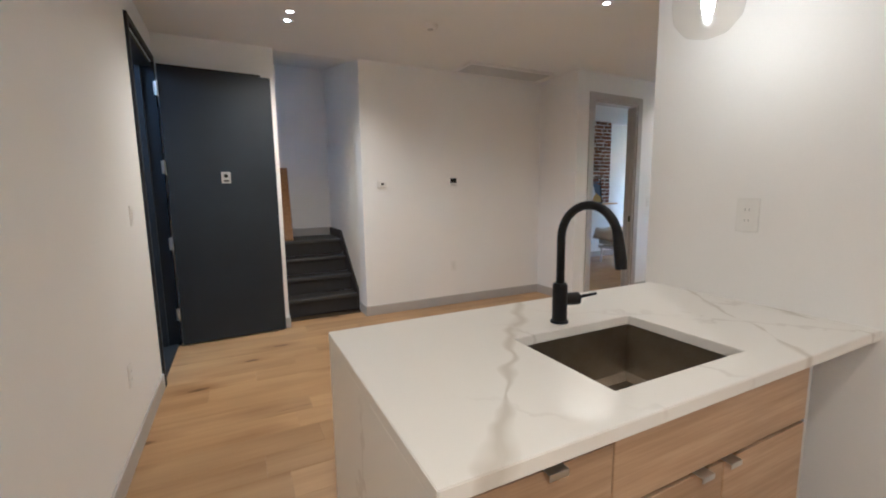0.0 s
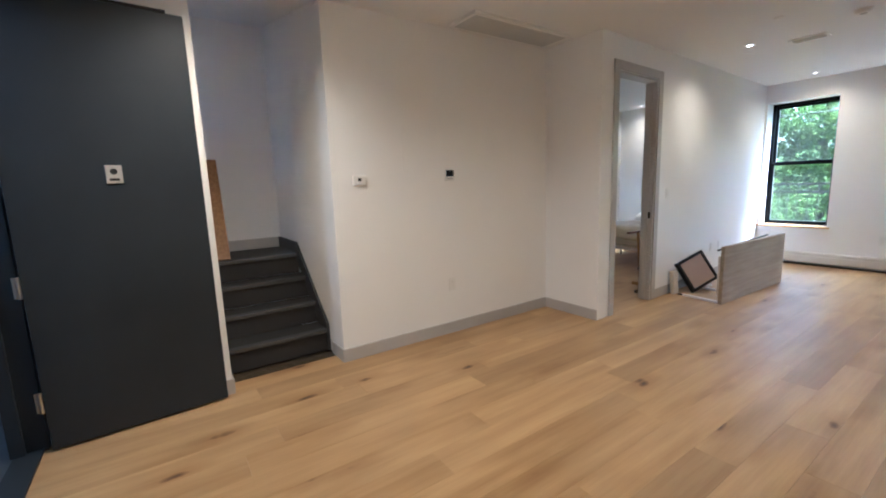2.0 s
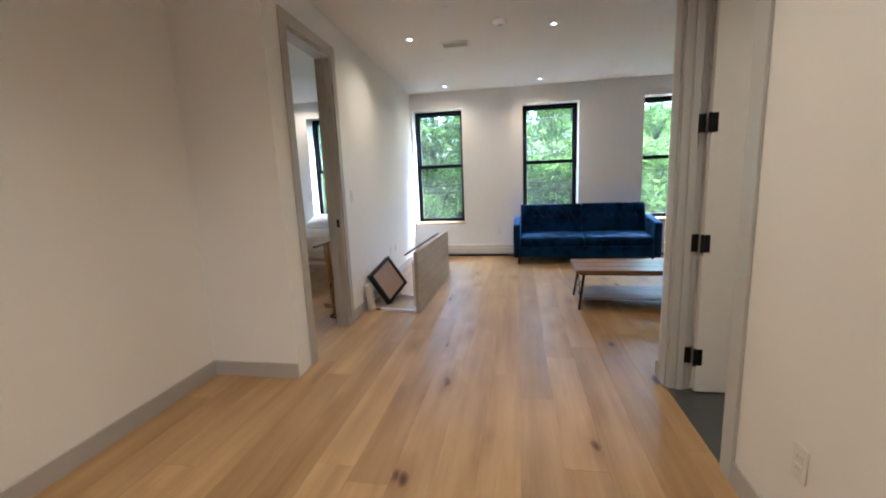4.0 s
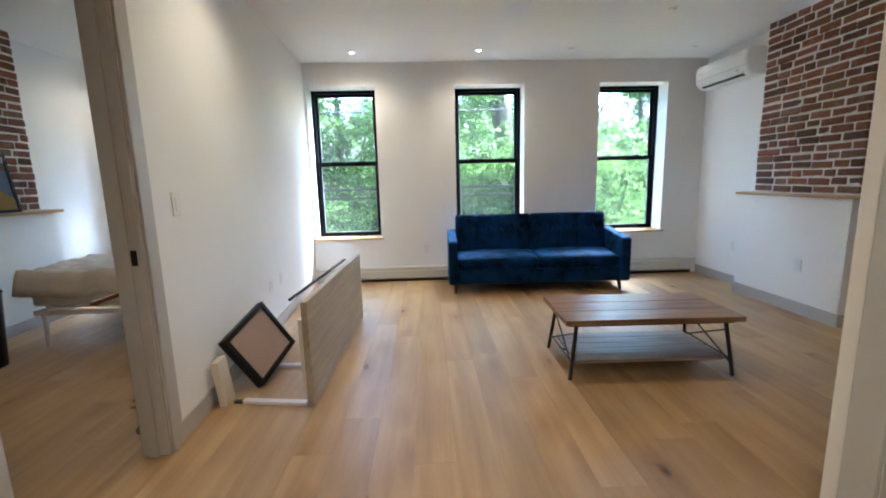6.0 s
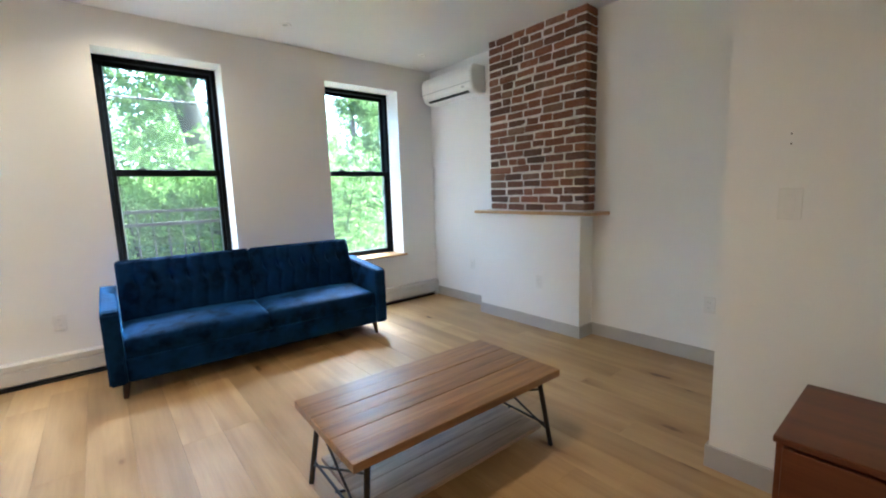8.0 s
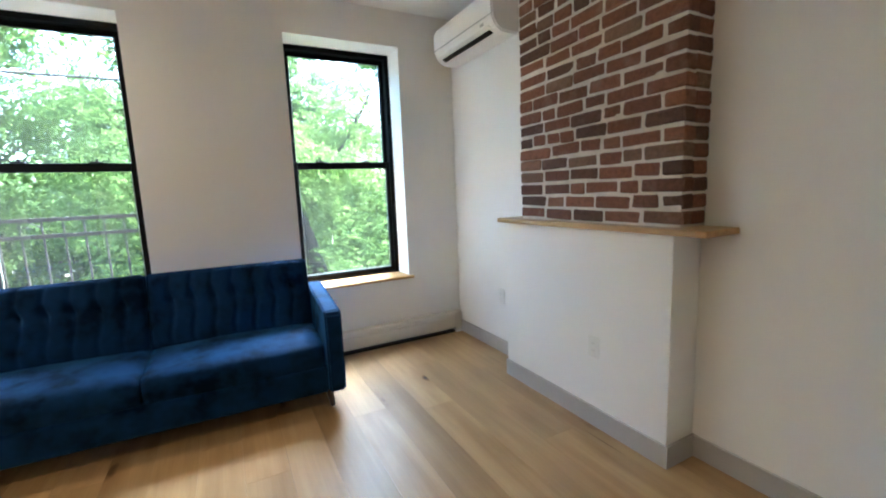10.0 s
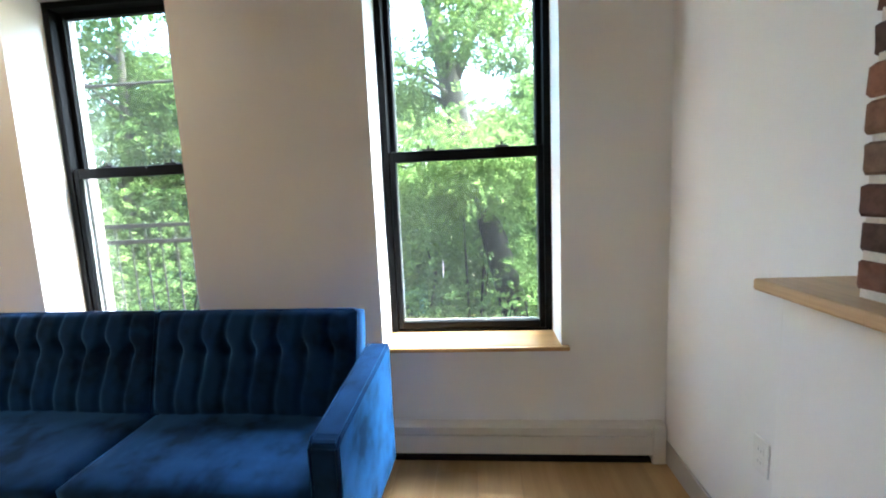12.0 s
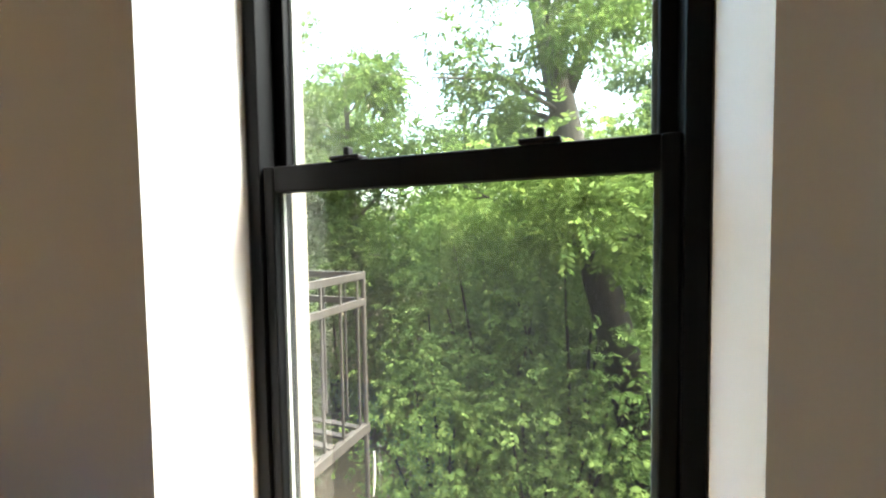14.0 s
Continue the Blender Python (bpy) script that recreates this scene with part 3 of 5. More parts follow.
bw_turn = math.degrees(math.atan2(BWD.y, BWD.x))
bed_casing = casing("door_frame_bedroom", pose(BW0.x, BW0.y, 0, 0, 0, bw_turn), 0.275, 1.055, 2.39, 0.085, 0.016, 0.12, M_TRIM, "grey painted bedroom door frame, doorway open")
part("strike_plate", box((1.029, 0.02, 0.93), (1.0345, 0.05, 1.0), 0.001), M_BLACK, bed_casing, "black strike plate")
bath_casing = casing("door_frame_bathroom", pose(4.195, 1.60, 0, 0, 0, 180), 4.195 - BATH[1], 4.195 - BATH[0], BATH[2], 0.095, 0.016, 0.12, M_TRIMW, "pale grey bathroom door frame")
bath_door = thing("door_bathroom", (4.014, 1.48, 0), "white bathroom door standing open inward", "door", kind="structure")
part("leaf", box((-0.04, -0.71, 0.012), (-0.001, -0.012, 2.39), 0.003), M_PLASTIC, bath_door)
for hz in (0.23, 0.91, 1.57, 2.25):
    h = part("hinge", box((-0.043, -0.045, hz - 0.05), (-0.0405, -0.008, hz + 0.05), 0.0005), M_BLACK, bath_door, "black butt hinge")
    part("knuckle", tube([(-0.044, -0.004, hz - 0.052), (-0.044, -0.004, hz + 0.052)], 0.009, 10), M_BLACK, h)
    part("jamb_plate", box((-0.012, 0.004, hz - 0.05), (-0.0085, 0.04, hz + 0.05), 0.0005), M_BLACK, h)

entry_frame = thing("door_frame_entry", (-0.185, 0, 0), "dark slate blue steel entry door frame", "door frame", kind="structure")
for y0, y1 in ((3.665, 3.71), (4.60, 4.645)):
    part("jamb", box((-0.135, y0, 0.0), (0.018, y1, 2.45), 0.003), M_BLUE, entry_frame)
part("jamb_rebate", box((-0.135, 4.57, 0.012), (-0.075, 4.60, 2.405), 0.003), M_BLUE, entry_frame)
part("jamb_rebate", box((-0.135, 3.71, 0.012), (-0.075, 3.74, 2.405), 0.003), M_BLUE, entry_frame)
part("head", box((-0.135, 3.665, 2.451), (0.018, 4.645, 2.50), 0.003), M_BLUE, entry_frame)
part("head_rebate", box((-0.135, 3.71, 2.405), (-0.004, 4.60, 2.449), 0.003), M_BLUE, entry_frame)
leaf_label = "dark slate grey steel entry door standing wide open"
entry = thing("door_entry", (-0.145, 4.535, 0), leaf_label, "door", kind="structure", turn=3.5)
part("leaf", box((0.0, 0.0, 0.014), (0.875, 0.045, 2.405), 0.004), M_BLUE, entry)
part("top_seal", box((0.0, -0.006, 2.406), (0.79, 0.03, 2.42), 0.002), M_BLACK, entry, "black rubber seal")
viewer = part("viewer_plate", box((0.41, -0.008, 1.447), (0.486, -0.0005, 1.548), 0.003), M_STEEL, entry, "pale metal door viewer plate")
part("viewer_lens", tube([(0.448, -0.008, 1.513), (0.448, -0.017, 1.513)], 0.017, 16), M_DARKPL, viewer)
part("viewer_slot", box((0.425, -0.0115, 1.462), (0.471, -0.0085, 1.476), 0.001), M_DARKPL, viewer)
for hz in (2.22, 1.58, 0.93, 0.30):
    h = part("hinge", box((-0.030, -0.006, hz - 0.055), (-0.002, -0.001, hz + 0.055), 0.001), M_STEEL, entry, "bright steel hinge")
    part("knuckle", tube([(-0.008, -0.012, hz - 0.057), (-0.008, -0.012, hz + 0.057)], 0.010, 12), M_STEEL, h)
red = thing("fire_sign", (-1.596, 4.41, 1.55), "small dark red sign on the corridor wall", "sign")
part("plate", box((0, -0.05, -0.05), (0.004, 0.05, 0.05), 0.001), M_RED, red)

# ---- stairs ----
stairs = thing("staircase", (0, 0, 0), "dark rubber-covered stairs rising to a landing", "stairs", kind="structure")
RISE, RUN, Y0 = 0.19, 0.25, 5.0
for i in range(4):
    deep = RUN if i < 3 else 0.85
    y = Y0 + i * RUN
    part("riser", box((0.772, y, i * RISE + 0.001), (1.578, y + 0.02, (i + 1) * RISE - 0.031), 0.001), M_STAIR, stairs)
    tread = part("tread", box((0.772, y - 0.025, (i + 1) * RISE - 0.03), (1.578, y + (deep if i < 3 else 0.67) + 0.0, (i + 1) * RISE), 0.006), M_STAIR, stairs)
    part("nosing", box((0.775, y - 0.029, (i + 1) * RISE - 0.028), (1.575, y + 0.035, (i + 1) * RISE + 0.004), 0.004), M_NOSING, tread, "worn grey rubber nosing")
part("landing", box((-0.498, 5.662, 0.60), (0.77, 6.418, 0.76), 0.002), M_STAIR, stairs)
bm = bmesh.new()
for x0, x1 in ((1.556, 1.577), (0.773, 0.794)):
    prof = [(Y0 - 0.03, 0.0), (Y0 - 0.03, 0.24), (Y0 + 0.74, 0.87), (6.41, 0.87), (6.41, 0.765), (Y0 + 0.80, 0.765), (Y0 + 0.02, 0.0)]
    if x0 < 1:
        prof = [(Y0 - 0.03, 0.0), (Y0 - 0.03, 0.24), (Y0 + 0.74, 0.87), (Y0 + 0.78, 0.765), (Y0 + 0.02, 0.0)]
    a = [bm.verts.new((x0, yy, zz)) for yy, zz in prof]
    b = [bm.verts.new((x1, yy, zz)) for yy, zz in prof]
    bm.faces.new(a)
    bm.faces.new(b[::-1])
    for k in range(len(a)):
        bm.faces.new((a[k], b[k], b[(k + 1) % len(a)], a[(k + 1) % len(a)]))
bmesh.ops.recalc_face_normals(bm, faces=bm.faces)
part("stringer", bm, M_STAIR, stairs)
part("landing_baseboard", box((-0.49, 6.405, 0.761), (1.555, 6.419, 0.87), 0.002), M_TRIM, stairs, "grey painted baseboard")
plank = thing("timber_plank", (0.925, 5.77, 0.761), "honey timber plank leaning on the stair landing wall", "plank")
part("board", box((-0.055, -0.018, 0.0), (0.055, 0.018, 1.07), 0.004, pose(0, 0, 0.008, -30.5, 2.0, 0)), M_RAIL, plank)


# ---- windows ----
def make_window(y0, y1, extra, name):
    """A black double-hung sash window set back in its opening; x runs outward."""
    w = thing(name, (XW + 0.225, (y0 + y1) / 2, WZ0), "black double-hung sash window " + extra, "window", kind="structure")
    hw, hh = (y1 - y0) / 2 - 0.002, WZ1 - WZ0 - 0.002
    mid = 0.991
    wf = bmesh.new()
    f = 0.034
    add_box(wf, (0, -hw, 0.002), (0.10, -hw + f, hh), None, 0.003)
    add_box(wf, (0, hw - f, 0.002), (0.10, hw, hh), None, 0.003)
    add_box(wf, (0, -hw + f, hh - f), (0.10, hw - f, hh), None, 0.003)
    add_box(wf, (0, -hw + f, 0.002), (0.11, hw - f, 0.029), None, 0.003)
    part("window_frame", wf, M_WINBLACK, w)
    a = hw - f - 0.001

    def sash(nm, x, z0, z1, stile, low, high):
        s = bmesh.new()
        add_box(s, (x, -a, z0), (x + 0.035, -a + stile, z1), None, 0.004)
        add_box(s, (x, a - stile, z0), (x + 0.035, a, z1), None, 0.004)
        add_box(s, (x + 0.001, -a + stile, z0), (x + 0.034, a - stile, z0 + low), None, 0.004)
        add_box(s, (x + 0.001, -a + stile, z1 - high), (x + 0.034, a - stile, z1), None, 0.004)
        ob = part(nm, s, M_WINBLACK, w)
        g = part("pane", box((x + 0.015, -a + stile - 0.004, z0 + low - 0.004), (x + 0.019, a - stile + 0.004, z1 - high + 0.004), 0), M_PANE, ob, "clear glass pane")
        g.visible_shadow = False
        bead = bmesh.new()
        b0, b1, c0, c1 = -a + stile, a - stile, z0 + low, z1 - high
        for lo, hi in (((x + 0.021, b0, c0), (x + 0.029, b0 + 0.008, c1)), ((x + 0.021, b1 - 0.008, c0), (x + 0.029, b1, c1)), ((x + 0.021, b0 + 0.008, c0), (x + 0.029, b1 - 0.008, c0 + 0.008))):
            add_box(bead, lo, hi)
        part("glazing_bead", bead, M_GREYPL, ob, "pale grey glazing bead")
        return ob

    lower = sash("lower_sash", 0.008, 0.030, mid, 0.028, 0.042, 0.056)
    sash("upper_sash", 0.052, mid - 0.045, hh - f - 0.001, 0.028, 0.040, 0.034)
    for s in (-0.19, 0.19):
        lk = part("sash_lock", box((0.004, s - 0.035, mid + 0.0005), (0.04, s + 0.035, mid + 0.010), 0.003), M_BLACK, lower)
        part("lock_lever", box((0.012, s - 0.008, mid + 0.010), (0.030, s + 0.006, mid + 0.028), 0.003), M_BLACK, lk)
    return w


make_window(*WINDOWS[0], "beside the bedroom wall", "window_1")
make_window(*WINDOWS[1], "behind the blue sofa", "window_2")
corner_window = make_window(*WINDOWS[2], "beside the chimney corner", "window_3")
part("paint_mark", tube([(0.0125, 0.142, 0.315), (0.0125, 0.140, 0.345), (0.0125, 0.139, 0.375), (0.0125, 0.139, 0.408)], [0.001, 0.0028, 0.0032, 0.0015], 8), M_PLASTIC, corner_window, "white paint smear on the glass")
make_window(*WINDOWS[3], "over the bed", "window_4")
for k, (y0, y1) in enumerate(WINDOWS):
    s = thing("window_sill", (0, 0, 0), "honey coloured pine sill board with rounded edge", "window sill", "window sills", kind="structure")
    bm = bmesh.new()
    add_box(bm, (XW - 0.035, y0 - 0.035, WZ0 - 0.003), (XW - 0.001, y1 + (0.035 if k else 0.02), WZ0 + 0.019), None, 0.006)
    add_box(bm, (XW - 0.0015, y0 + 0.001, WZ0 - 0.003 + 0.004), (XW + 0.224, y1 - 0.001, WZ0 + 0.0185), None, 0.0)
    part("board", bm, M_SILL, s)

# ---- baseboard heater ----
def heater(y0, y1, label):
    h = thing("baseboard_heater", (XW, 0, 0), label, "radiator", "baseboard heaters")
    bm = bmesh.new()
    prof = [(-0.004, 0.192), (-0.05, 0.192), (-0.062, 0.183), (-0.062, 0.152), (-0.055, 0.148), (-0.055, 0.142), (-0.064, 0.138), (-0.064, 0.048), (-0.058, 0.044), (-0.058, 0.140), (-0.050, 0.146), (-0.050, 0.180), (-0.004, 0.186)]
    a = [bm.verts.new((x, y0 + 0.06, z)) for x, z in prof]
    b = [bm.verts.new((x, y1 - 0.06, z)) for x, z in prof]
    for k in range(len(a)):
        bm.faces.new((a[k], b[k], b[(k + 1) % len(a)], a[(k + 1) % len(a)]))
    bmesh.ops.recalc_face_normals(bm, faces=bm.faces)
    part("cover", bm, M_HEATER, h)
    part("back_plate", box((-0.0035, y0 + 0.06, 0.012), (-0.001, y1 - 0.06, 0.184), 0), M_HEATER, h)
    part("fins", box((-0.048, y0 + 0.08, 0.06), (-0.012, y1 - 0.08, 0.12), 0), M_GUN, h, "dark heating fins")
    # Black bar stands in for the shade in the gap below the cover.
    part("foot_shade", box((-0.05, y0 + 0.06, 0.001), (-0.01, y1 - 0.06, 0.02), 0), M_BLACK, h)
    for c in (y0, y1 - 0.062):
        part("end_cap", box((-0.068, c, 0.003), (-0.001, c + 0.062, 0.197), 0.006), M_HEATER, h)
    return h


heater(-0.735, 4.238, "cream enamel baseboard heater along the window wall")
heater(4.40, 6.66, "cream enamel baseboard heater under the bedroom window")


# ---- wall plates, thermostats, ceiling fittings ----
def plate(m, name="wall_outlet", wide=0.072, high=0.117, kind="outlet", label="white plastic wall outlet"):
    """A cover plate; local x along the wall, y out of it, z up."""
    t = thing(name, (0, 0, 0), label, "outlet" if kind == "outlet" else "light switch", name + "s")
    t.matrix_basis = m
    part("cover_plate", box((-wide / 2, -0.0065, -high / 2), (wide / 2, -0.0005, high / 2), 0.003), M_PLASTIC, t)
    n = max(1, round(wide / 0.072))
    for k in range(n):
        c = (k - (n - 1) / 2) * 0.046
        if kind == "outlet":
            for s in (-1, 1):
                r = part("socket", box((c - 0.017, -0.0085, s * 0.02 - 0.014), (c + 0.017, -0.006, s * 0.02 + 0.014), 0.001), M_PLASTIC, t)
                bm = box((c - 0.008, -0.0092, s * 0.02 - 0.004), (c - 0.005, -0.0084, s * 0.02 + 0.005), 0)
                add_box(bm, (c + 0.005, -0.0092, s * 0.02 - 0.004), (c + 0.008, -0.0084, s * 0.02 + 0.005))
                part("slots", bm, M_GREYPL, r)
        else:
            part("rocker", box((c - 0.0165, -0.0105, -0.033), (c + 0.0165, -0.006, 0.033), 0.0015, ), M_PLASTIC, t)
    return t


def on(x, y, z, facing):
    """A pose on a wall; facing is the way out of the wall, in degrees round from -y."""
    return pose(x, y, z, 0, 0, facing)


plate(on(2.658, 4.66, 0.464, 0), label="white plastic outlet low on the long wall")
plate(on(2.83, 1.60, 0.38, 180), label="white plastic outlet beside the bathroom door")
plate(on(-0.185, 2.82, 0.43, 90), label="white plastic outlet low on the entry wall")
plate(on(-0.185, 3.25, 1.228, 90), "light_switch", 0.075, 0.117, "switch", "white rocker light switch beside the entry door")
plate(on(2.08, 1.18, 1.235, -90), "wall_outlet", 0.08, 0.125, "outlet", "white outlet above the counter")
plate(on(6.67, -0.56, 0.437, 180), label="white plastic outlet on the chimney base")
plate(on(7.758, -0.755, 0.45, 180), label="white plastic outlet in the corner by the heater")
plate(on(5.342, -0.755, 0.43, 180), label="white plastic outlet near the alcove")
plate(on(4.715, 0.475, 1.20, 180), "light_switch", 0.075, 0.12, "switch", "single white rocker light switch")
plate(on(XW, 2.80, 0.422, -90), label="white plastic outlet under the window wall")
for u, z in ((2.71, 0.415), (2.99, 0.415)):
    c = BW0 + BWD * u
    plate(on(c.x, c.y, z, bw_turn), label="white plastic outlet behind the leaning panel")
c = BW0 + BWD * 1.36
plate(on(c.x, c.y, 1.187, bw_turn), "light_switch", 0.075, 0.12, "switch", "single white rocker light switch beside the bedroom door")
plate(on(0.685, 0.93, 0.60, -90), label="white plastic outlet on the island end")

for z in (1.462, 1.425):
    sc = thing("wall_screw", (4.726, 0.476, z), "small dark screw driven into the bare wall", "screw", "wall screws")
    part("head", tube([(0, 0, 0), (0, 0.003, 0)], 0.003, 10), M_BLACK, sc)
th = thing("carbon_monoxide_alarm", (1.797, 4.66, 1.431), "white plastic alarm with a dark sensor", "alarm")
part("case", box((-0.055, -0.018, -0.038), (0.055, -0.001, 0.038), 0.006), M_PLASTIC, th)
part("sensor", box((-0.014, -0.021, -0.006), (0.014, -0.0175, 0.018), 0.002), M_DARKPL, th)
part("slots", box((-0.035, -0.0205, -0.029), (0.035, -0.0175, -0.025), 0.0005), M_GREYPL, th)
th = thing("thermostat", (2.66, 4.66, 1.46), "white thermostat with a dark screen", "thermostat")
part("case", box((-0.05, -0.016, -0.05), (0.05, -0.001, 0.05), 0.005), M_PLASTIC, th)
part("screen", box((-0.04, -0.0185, -0.012), (0.04, -0.0155, 0.042), 0.001), M_DARKPL, th)
part("button", box((-0.03, -0.0185, -0.037), (0.03, -0.0155, -0.028), 0.001), M_GREYPL, th)
hp = thing("access_panel", (2.37, 4.66, 1.70), "flush white access panel in the wall", "access panel", kind="structure")
part("panel", box((-0.17, -0.004, -0.19), (0.17, -0.0005, 0.19), 0.001), M_WALL, hp)


def downlight(x, y, lit, power=SPOT_POWER):
    d = thing("recessed_light", (x, y, H), "small round recessed ceiling light, " + ("lit" if lit else "off"), "ceiling light", "recessed ceiling lights")
    part("trim_ring", lathe([(0.022, -0.0005), (0.022, -0.004), (0.027, -0.007), (0.044, -0.005), (0.046, -0.0005)], 28), M_PLASTIC, d, smooth=True)
    part("lens", lathe([(0.0, -0.002), (0.0215, -0.002)], 24), M_LAMP if lit else M_GREYPL, d)
    if lit:
        ld = bpy.data.lights.new("spot", 'SPOT')
        ld.energy, ld.color, ld.spot_size, ld.spot_blend, ld.shadow_soft_size = power, LAMP_WARM, radians(150), 1.0, 0.04
        lo = new("spot", ld)
        lo.parent = d
        lo.matrix_basis = pose(0, 0, -0.02)
    return d


# Last three, over bathroom and kitchen, are unseen lamps added for brightness.
for x, y, lit in ((0.83, 3.77, 2.6), (0.83, 3.95, 2.6), (2.91, 2.676, 2.9), (5.76, 3.54, 1.6), (5.72, 2.15, 1.9), (8.03, 3.575, 1.4), (8.01, 2.157, 1.4), (7.97, 1.125, 0), (7.96, -0.285, 0), (6.90, 0.594, 0), (5.81, -0.16, 0), (5.58, 4.62, 1), (8.12, 6.10, 1), (3.2, 0.75, 1.6), (0.40, 0.05, 2.0), (0.40, -0.95, 3.4)):
    downlight(x, y, lit > 0, SPOT_POWER * lit)
# Lamp is added out of view to light the corridor strip by the door.
cl = thing("corridor_lamp", (-0.95, 4.0, H), "round white corridor ceiling lamp, lit, unseen and added for its light", "ceiling lamp")
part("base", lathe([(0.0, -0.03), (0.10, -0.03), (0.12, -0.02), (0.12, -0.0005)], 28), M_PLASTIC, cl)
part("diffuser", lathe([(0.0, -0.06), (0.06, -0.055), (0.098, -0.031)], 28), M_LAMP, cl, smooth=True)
ld = bpy.data.lights.new("unseen_corridor_light", 'POINT')
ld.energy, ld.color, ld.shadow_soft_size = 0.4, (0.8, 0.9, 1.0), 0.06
lo = new("unseen_corridor_light", ld)
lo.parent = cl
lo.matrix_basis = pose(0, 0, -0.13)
for x, y in ((1.90, 3.583), (5.52, 2.638)):
    s = thing("smoke_detector", (x, y, H), "round white smoke detector on the ceiling", "smoke detector", "smoke detectors")
    part("base", lathe([(0.0, -0.03), (0.035, -0.032), (0.055, -0.026), (0.062, -0.012), (0.066, -0.0005)], 28), M_PLASTIC, s, smooth=True)
    part("grille", lathe([(0.0, -0.036), (0.02, -0.036), (0.026, -0.0322)], 20), M_GREYPL, s)
sp = thing("sprinkler_head", (5.07, 3.077, H), "small white ceiling sprinkler cover", "sprinkler")
part("cover", lathe([(0.0, -0.012), (0.03, -0.011), (0.038, -0.006), (0.042, -0.0005)], 24), M_PLASTIC, sp, smooth=True)
v = thing("ceiling_vent", (6.04, 3.126, H), "white ceiling vent with dark slats", "vent")
bm = bmesh.new()
for lo, hi in (((-0.09, -0.15, -0.01), (-0.065, 0.15, -0.0005)), ((0.065, -0.15, -0.01), (0.09, 0.15, -0.0005)), ((-0.065, -0.15, -0.01), (0.065, -0.125, -0.0005)), ((-0.065, 0.125, -0.01), (0.065, 0.15, -0.0005))):
    add_box(bm, lo, hi, None, 0.002)
part("vent_frame", bm, M_PLASTIC, v)
part("backing", box((-0.065, -0.125, -0.002), (0.065, 0.125, -0.0005), 0), M_DARKPL, v)
for k in range(7):
    part("slat", box((-0.008, -0.124, -0.0006), (0.008, 0.124, 0.0006), 0, pose(-0.054 + k * 0.018, 0, -0.007, 0, 35, 0)), M_GREYPL, v)
g = thing("ceiling_grille", (3.22, 4.415, H), "flat white rectangular ceiling access hatch", "ceiling hatch")
part("hatch_frame", box((-0.56, -0.17, -0.028), (0.56, 0.17, -0.0005), 0.004), M_CEIL, g)
part("hatch_panel", box((-0.53, -0.14, -0.032), (0.53, 0.14, -0.0275), 0.002), M_TRIMW, g, "pale grey hatch panel")


# ---- chimney breasts with exposed brick ----
def brick_mesh(length, deep, k):
    rng = random.Random(k)
    bm = box((-length / 2, 0, -0.0287), (length / 2, deep, 0.0287), 0.006, seg=1)
    for vv in bm.verts:
        vv.co += Vector((rng.uniform(-0.0035, 0.0035), rng.uniform(-0.003, 0.003), rng.uniform(-0.0025, 0.0025)))
    me = bpy.data.meshes.new("brick")
    bm.to_mesh(me)
    bm.free()
    me.materials.append(M_BRICK)
    return me


BRICK_LENGTHS = (0.198, 0.185, 0.096, 0.128)
BRICKS = {(n, s): brick_mesh(n, 0.07, int(n * 1000) + s) for n in BRICK_LENGTHS for s in range(3)}


